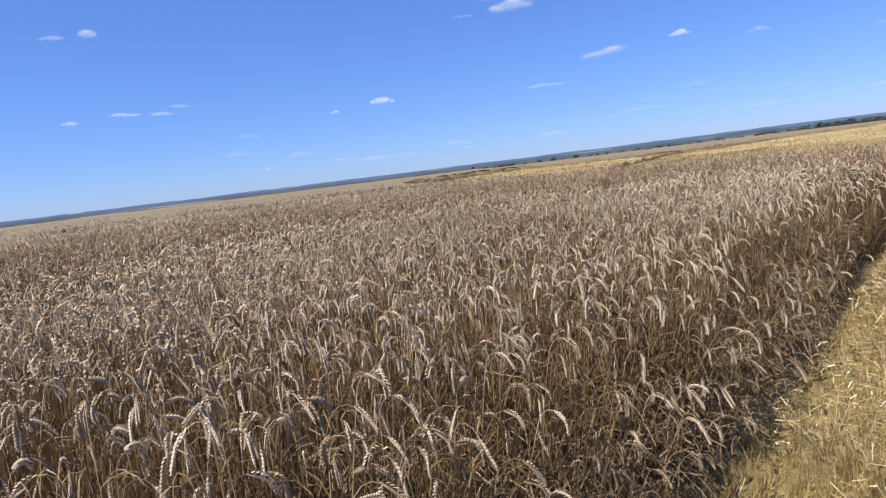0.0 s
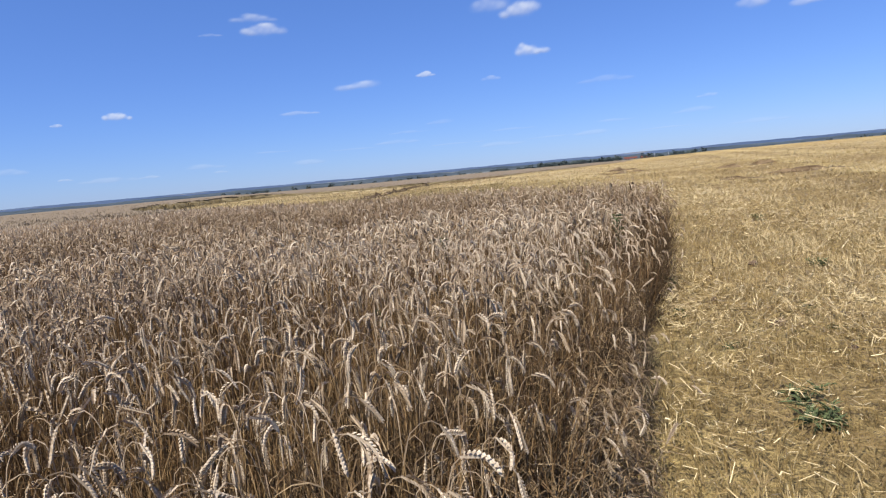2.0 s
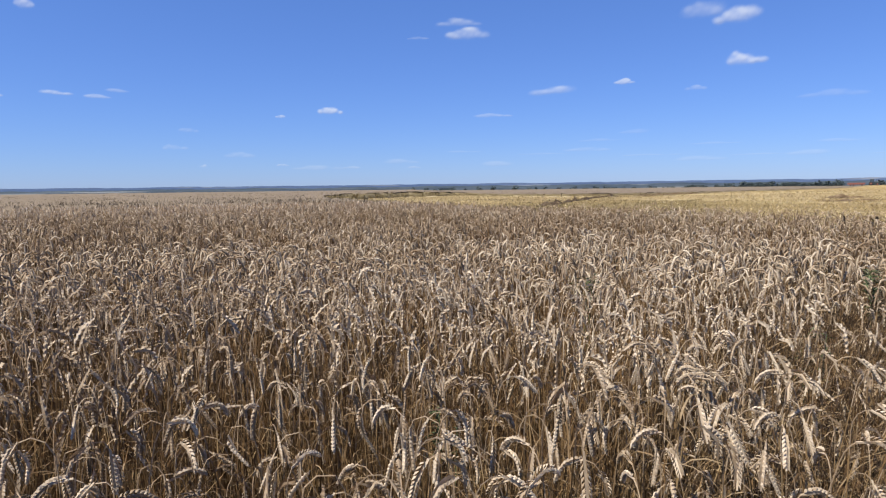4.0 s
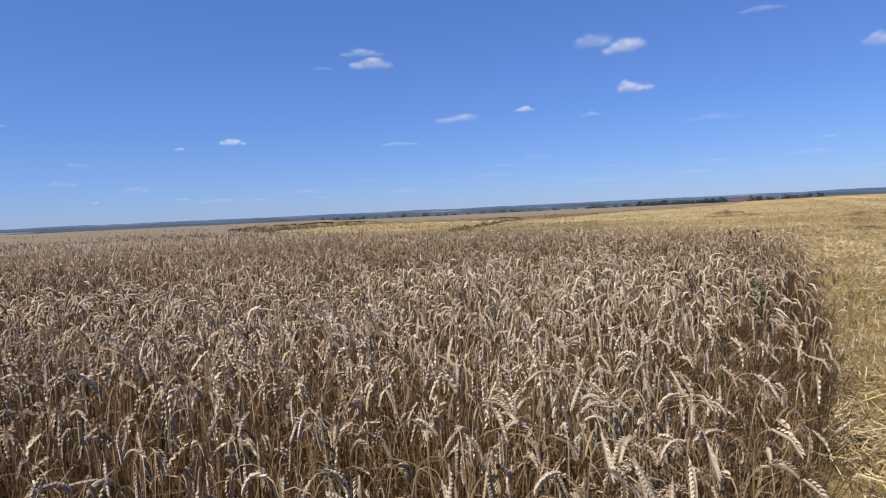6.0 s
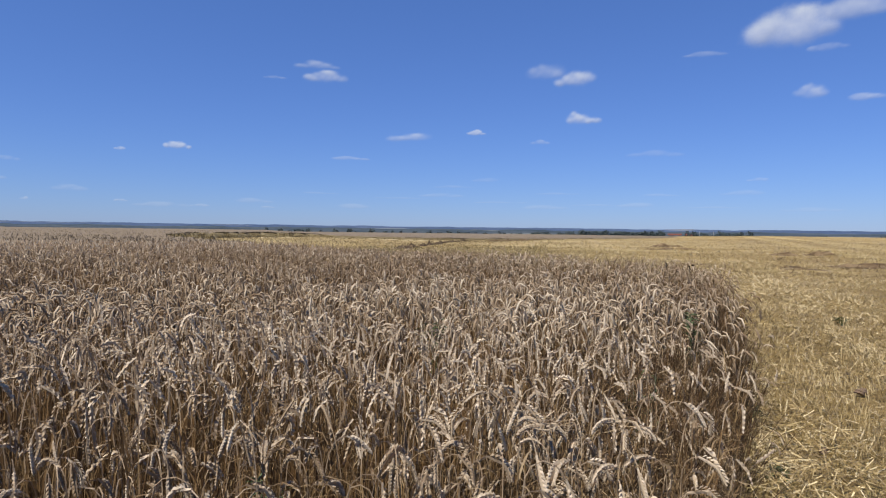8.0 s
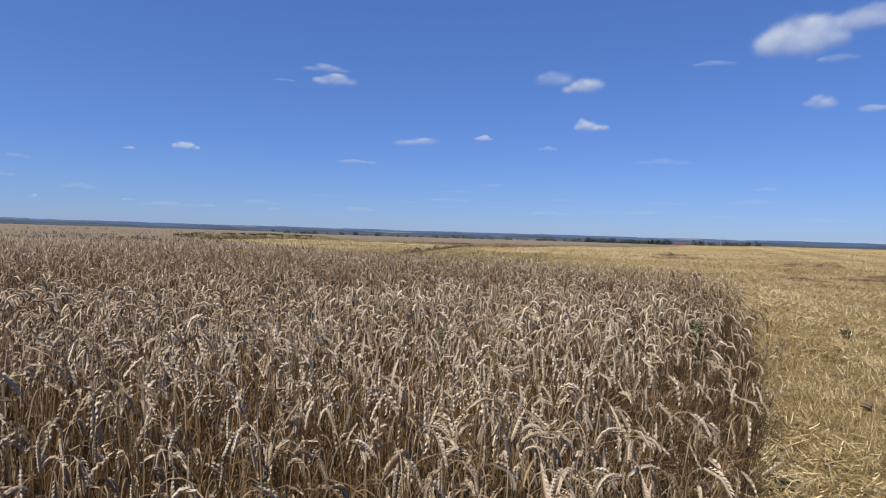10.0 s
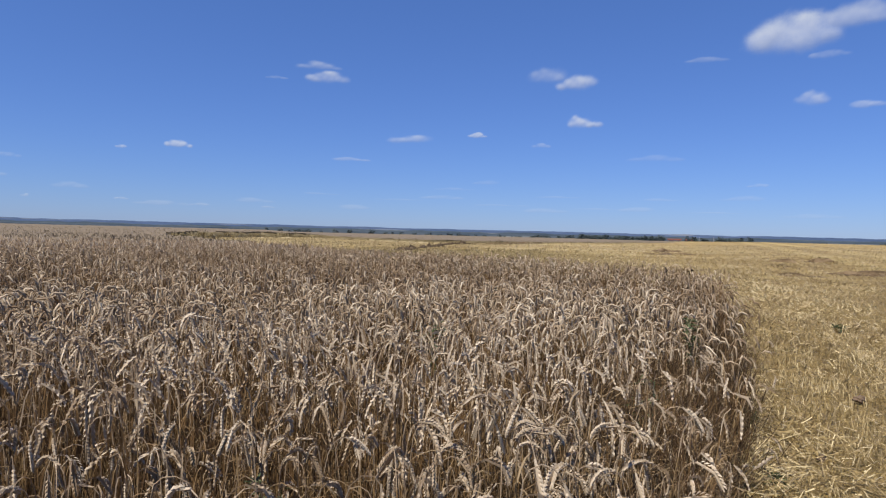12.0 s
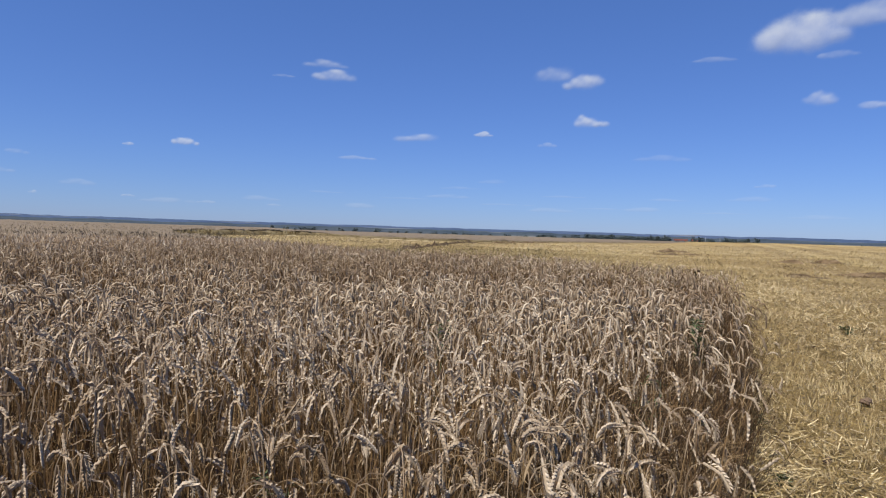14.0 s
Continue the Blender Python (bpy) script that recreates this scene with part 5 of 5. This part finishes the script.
def build_trailer(az, r):
    t = tagged(new("farm_trailer"), "red farm trailer at the far side of the field", "trailer")
    bm = bmesh.new()
    box(bm, -3.4, 3.4, -1.2, 1.2, 0.62, 0.77, 0.03)
    for y in (-1.2, 1.15):
        box(bm, -3.4, 3.4, y, y + 0.06, 0.77, 1.45, 0.02)
    for x in (-3.4, 3.34):
        box(bm, x, x + 0.06, -1.14, 1.14, 0.77, 1.45, 0.02)
    part("bed", bm, M_RED, t)
    bm = bmesh.new()
    box(bm, 3.4, 5.0, -0.08, 0.08, 0.55, 0.68, 0.02)
    part("drawbar", bm, M_DARK, t)
    for x in (-2.2, -1.0, 2.2):
        for y in (-1.0, 1.0):
            wheel(t, x, y, 0.36, 0.3)
    t.matrix_basis = Matrix.Translation((r * math.sin(az), r * math.cos(az), float(ground_height(np.array(r), np.array(az))))) @ Matrix.Rotation(-az, 4, "Z") @ Matrix.Scale(0.8, 4)


def build_tractor(az, r):
    t = tagged(new("tractor"), "dark tractor coupled before a red trailer", "tractor")
    bm = bmesh.new()
    box(bm, 0.2, 2.2, -0.5, 0.5, 0.8, 1.7, 0.12)
    box(bm, -1.4, 0.3, -0.6, 0.6, 0.7, 1.3, 0.08)
    part("body", bm, M_DARK, t)
    bm = bmesh.new()
    box(bm, -1.2, 0.3, -0.75, 0.75, 1.3, 2.65, 0.1)
    cab = part("cab", bm, M_GLASS, t)
    bm = bmesh.new()
    box(bm, -1.35, 0.4, -0.85, 0.85, 2.65, 2.8, 0.05)
    part("roof", bm, M_DARK, cab)
    bm = bmesh.new()
    rod(bm, (1.2, 0.3, 1.6), (1.2, 0.3, 2.7), 0.05, 0.05, 8)
    part("exhaust", bm, M_DARK, t)
    for y in (-0.8, 0.8):
        wheel(t, -0.8, y, 0.85, 0.45)
        wheel(t, 1.6, y, 0.6, 0.35)
    t.matrix_basis = Matrix.Translation((r * math.sin(az), r * math.cos(az), float(ground_height(np.array(r), np.array(az))))) @ Matrix.Rotation(-az, 4, "Z") @ Matrix.Scale(0.8, 4)


build_trailer(radians(37.25), 280.0)
build_tractor(radians(38.3), 280.0)


def build_post(az, r, tall):
    p = tagged(new("concrete_post"), "pale concrete post among the far trees", "post", "pale posts")
    bm = bmesh.new()
    rod(bm, (0, 0, -0.5), (0, 0, tall), 0.24, 0.20, 10)
    part("shaft", bm, M_POST, p)
    bm = bmesh.new()
    rod(bm, (0, 0, tall), (0, 0, tall + 0.5), 0.34, 0.28, 10)
    part("cap", bm, M_POST, p)
    p.location = (r * math.sin(az), r * math.cos(az), float(ground_height(np.array(r), np.array(az))))


build_post(radians(39.3), 640.0, 6.0)
build_post(radians(40.4), 640.0, 5.6)


# ---------------------------------------------------------------- clouds
CLOUDS = [(45.5, 15.9, 9.4, 4.9, 1.0), (50.3, 16.7, 7.0, 2.9, 0.7), (48.2, 14.2, 3.4, 1.1, 0.28), (47.2, 11.0, 3.4, 1.8, 0.6), (50.6, 10.34, 3.2, 1.1, 0.5),
          (29.2, 13.2, 4.6, 2.2, 0.85), (26.4, 13.85, 5.6, 2.2, 0.45), (29.25, 9.86, 4.0, 1.7, 0.9), (6.95, 13.2, 4.6, 1.7, 0.7),
          (5.9, 14.15, 4.0, 1.3, 0.45), (20.26, 8.73, 2.0, 0.8, 0.8), (14.7, 8.3, 5.6, 1.4, 0.5), (8.94, 6.33, 3.6, 0.7, 0.45),
          (-5.45, 6.79, 2.5, 1.0, 0.85), (-9.59, 6.27, 1.3, 0.5, 0.6), (-16.0, 2.03, 0.9, 0.4, 0.4), (-23.73, 7.43, 2.9, 0.7, 0.5),
          (-26.76, 7.57, 2.9, 0.7, 0.6), (-28.02, 13.62, 2.1, 1.1, 0.6), (-30.36, 7.13, 1.7, 0.6, 0.7)]
WISPS = [(25.92, 7.9, 1.8, 0.7, 0.3), (35.72, 6.79, 5.0, 1.1, 0.2), (43.91, 4.43, 2.2, 0.6, 0.25), (39.4, 14.6, 3.6, 0.9, 0.25),
         (2.56, 12.91, 2.4, 0.5, 0.25), (-3.5, 1.9, 2.0, 0.5, 0.25), (-9.61, 2.14, 1.4, 0.4, 0.35), (1.84, 1.86, 1.9, 0.4, 0.25),
         (-30.54, 13.41, 2.2, 0.7, 0.35), (-22.26, 7.95, 2.6, 0.6, 0.3), (18.56, 3.97, 4.1, 0.5, 0.15), (36.21, 3.26, 5.0, 0.5, 0.15),
         (22.4, 2.6, 5.5, 0.35, 0.16), (27.5, 3.4, 4.5, 0.4, 0.16), (31.0, 2.4, 6.0, 0.3, 0.15), (13.5, 2.9, 5.0, 0.35, 0.14), (40.5, 2.2, 5.0, 0.3, 0.14), (6.0, 3.2, 4.0, 0.35, 0.15),
         (-13.0, 3.0, 3.4, 1.0, 0.2), (-6.5, 1.9, 4.6, 0.9, 0.22), (0.5, 2.4, 3.8, 0.9, 0.2), (9.5, 2.1, 5.2, 0.9, 0.2), (17.0, 3.2, 4.4, 0.8, 0.2), (21.5, 4.6, 3.6, 0.8, 0.16),
         (26.0, 2.2, 5.6, 0.9, 0.18), (34.5, 2.4, 5.0, 0.9, 0.18), (43.0, 3.4, 4.2, 0.9, 0.2), (47.5, 2.0, 5.4, 0.8, 0.16), (-18.5, 3.6, 2.6, 0.8, 0.2), (-17.2, 5.0, 2.2, 0.7, 0.2)]


def build_cloud(az, el, wide, high, cover, seed, label):
    """A small heaped cloud four kilometres off: lumps over a flat base."""
    rng = np.random.default_rng(seed)
    far = 4200.0
    w, h = far * math.tan(radians(wide / 2)) * 1.25, far * math.tan(radians(high / 2)) * 1.35
    nu, nv = 56, 30
    u, v = np.meshgrid(np.linspace(-1, 1, nu), np.linspace(-1, 1, nv), indexing="ij")
    heaped = min(1.0, high / wide * 2.2)
    body = np.zeros_like(u)
    for j in range(11):
        cu = float(np.clip(rng.normal(0, 0.36 - 0.12 * heaped), -0.6, 0.6))
        top = -0.25 + heaped * 0.75 * (1 - abs(cu) / 0.7) * rng.uniform(0.2, 1.0)
        su, sv = rng.uniform(0.16, 0.34), rng.uniform(0.22, 0.36)
        if j == 0:
            cu, top, su, sv = rng.uniform(-0.15, 0.1), 0.0, 0.46, 0.30 + 0.26 * heaped
        lump = np.clip(1 - ((u - cu) / su) ** 2 - ((v - top) / sv) ** 2, 0, 1) ** 0.7
        body = np.maximum(body, rng.uniform(0.65, 1.0) * lump)
    for _ in range(3):
        body = (body + np.roll(body, 1, 0) + np.roll(body, -1, 0) + np.roll(body, 1, 1) + np.roll(body, -1, 1)) / 5
    ruffle = field_noise(u * 3.4, v * 2.2, 1.0, seed * 0.37) * 0.6 + field_noise(u * 7.0 + v, v * 4.6 - u, 1.0, seed * 0.61) * 0.4
    body = np.clip(body + 0.16 * ruffle * np.clip(body * 4, 0, 1), 0, 1.2)
    base = -0.42 + 0.10 * field_noise(u * 3, u * 0, 1.0, seed)
    body *= np.clip((v - base) / 0.30 + 0.5, 0, 1)
    body *= np.clip((1 - np.maximum(abs(u), abs(v))) / 0.2, 0, 1)
    gu, gv = np.gradient(body)
    # sunlight from the upper left painted on the lumps, grey shade below
    painted_light = np.clip(0.46 + 0.40 * v + 0.9 * gu - 1.5 * gv, 0, 1)
    bulge = 60.0 * body
    a, e = radians(az), radians(el)
    m = look((far * math.sin(a) * math.cos(e), far * math.cos(a) * math.cos(e), far * math.sin(e) + 1.5), (0, 0, 1.5))
    verts = np.stack([-u * w, v * h, -bulge], -1).reshape(-1, 3)
    idx = np.arange(nu * nv).reshape(nu, nv)
    full = body > 0.035
    keep = (full[:-1, :-1] | full[1:, :-1] | full[1:, 1:] | full[:-1, 1:]).ravel()
    quads = np.stack([idx[:-1, :-1], idx[1:, :-1], idx[1:, 1:], idx[:-1, 1:]], -1).reshape(-1, 4)[keep]
    ob = new("cloud", mesh_of("cloud", verts, quads, M_CLOUD, True, body=body.ravel(), cover=np.full(u.size, cover), painted_light=painted_light.ravel()))
    ob.matrix_basis = m
    tagged(ob, label, "cloud", "fair-weather clouds", kind="structure")


for i, c in enumerate(CLOUDS):
    build_cloud(*c, 100 + i, "small white fair-weather cloud" if c[2] < 4 else "broad white heaped cloud")
for i, c in enumerate(WISPS):
    build_cloud(*c, 200 + i, "thin faint wisp of cloud")
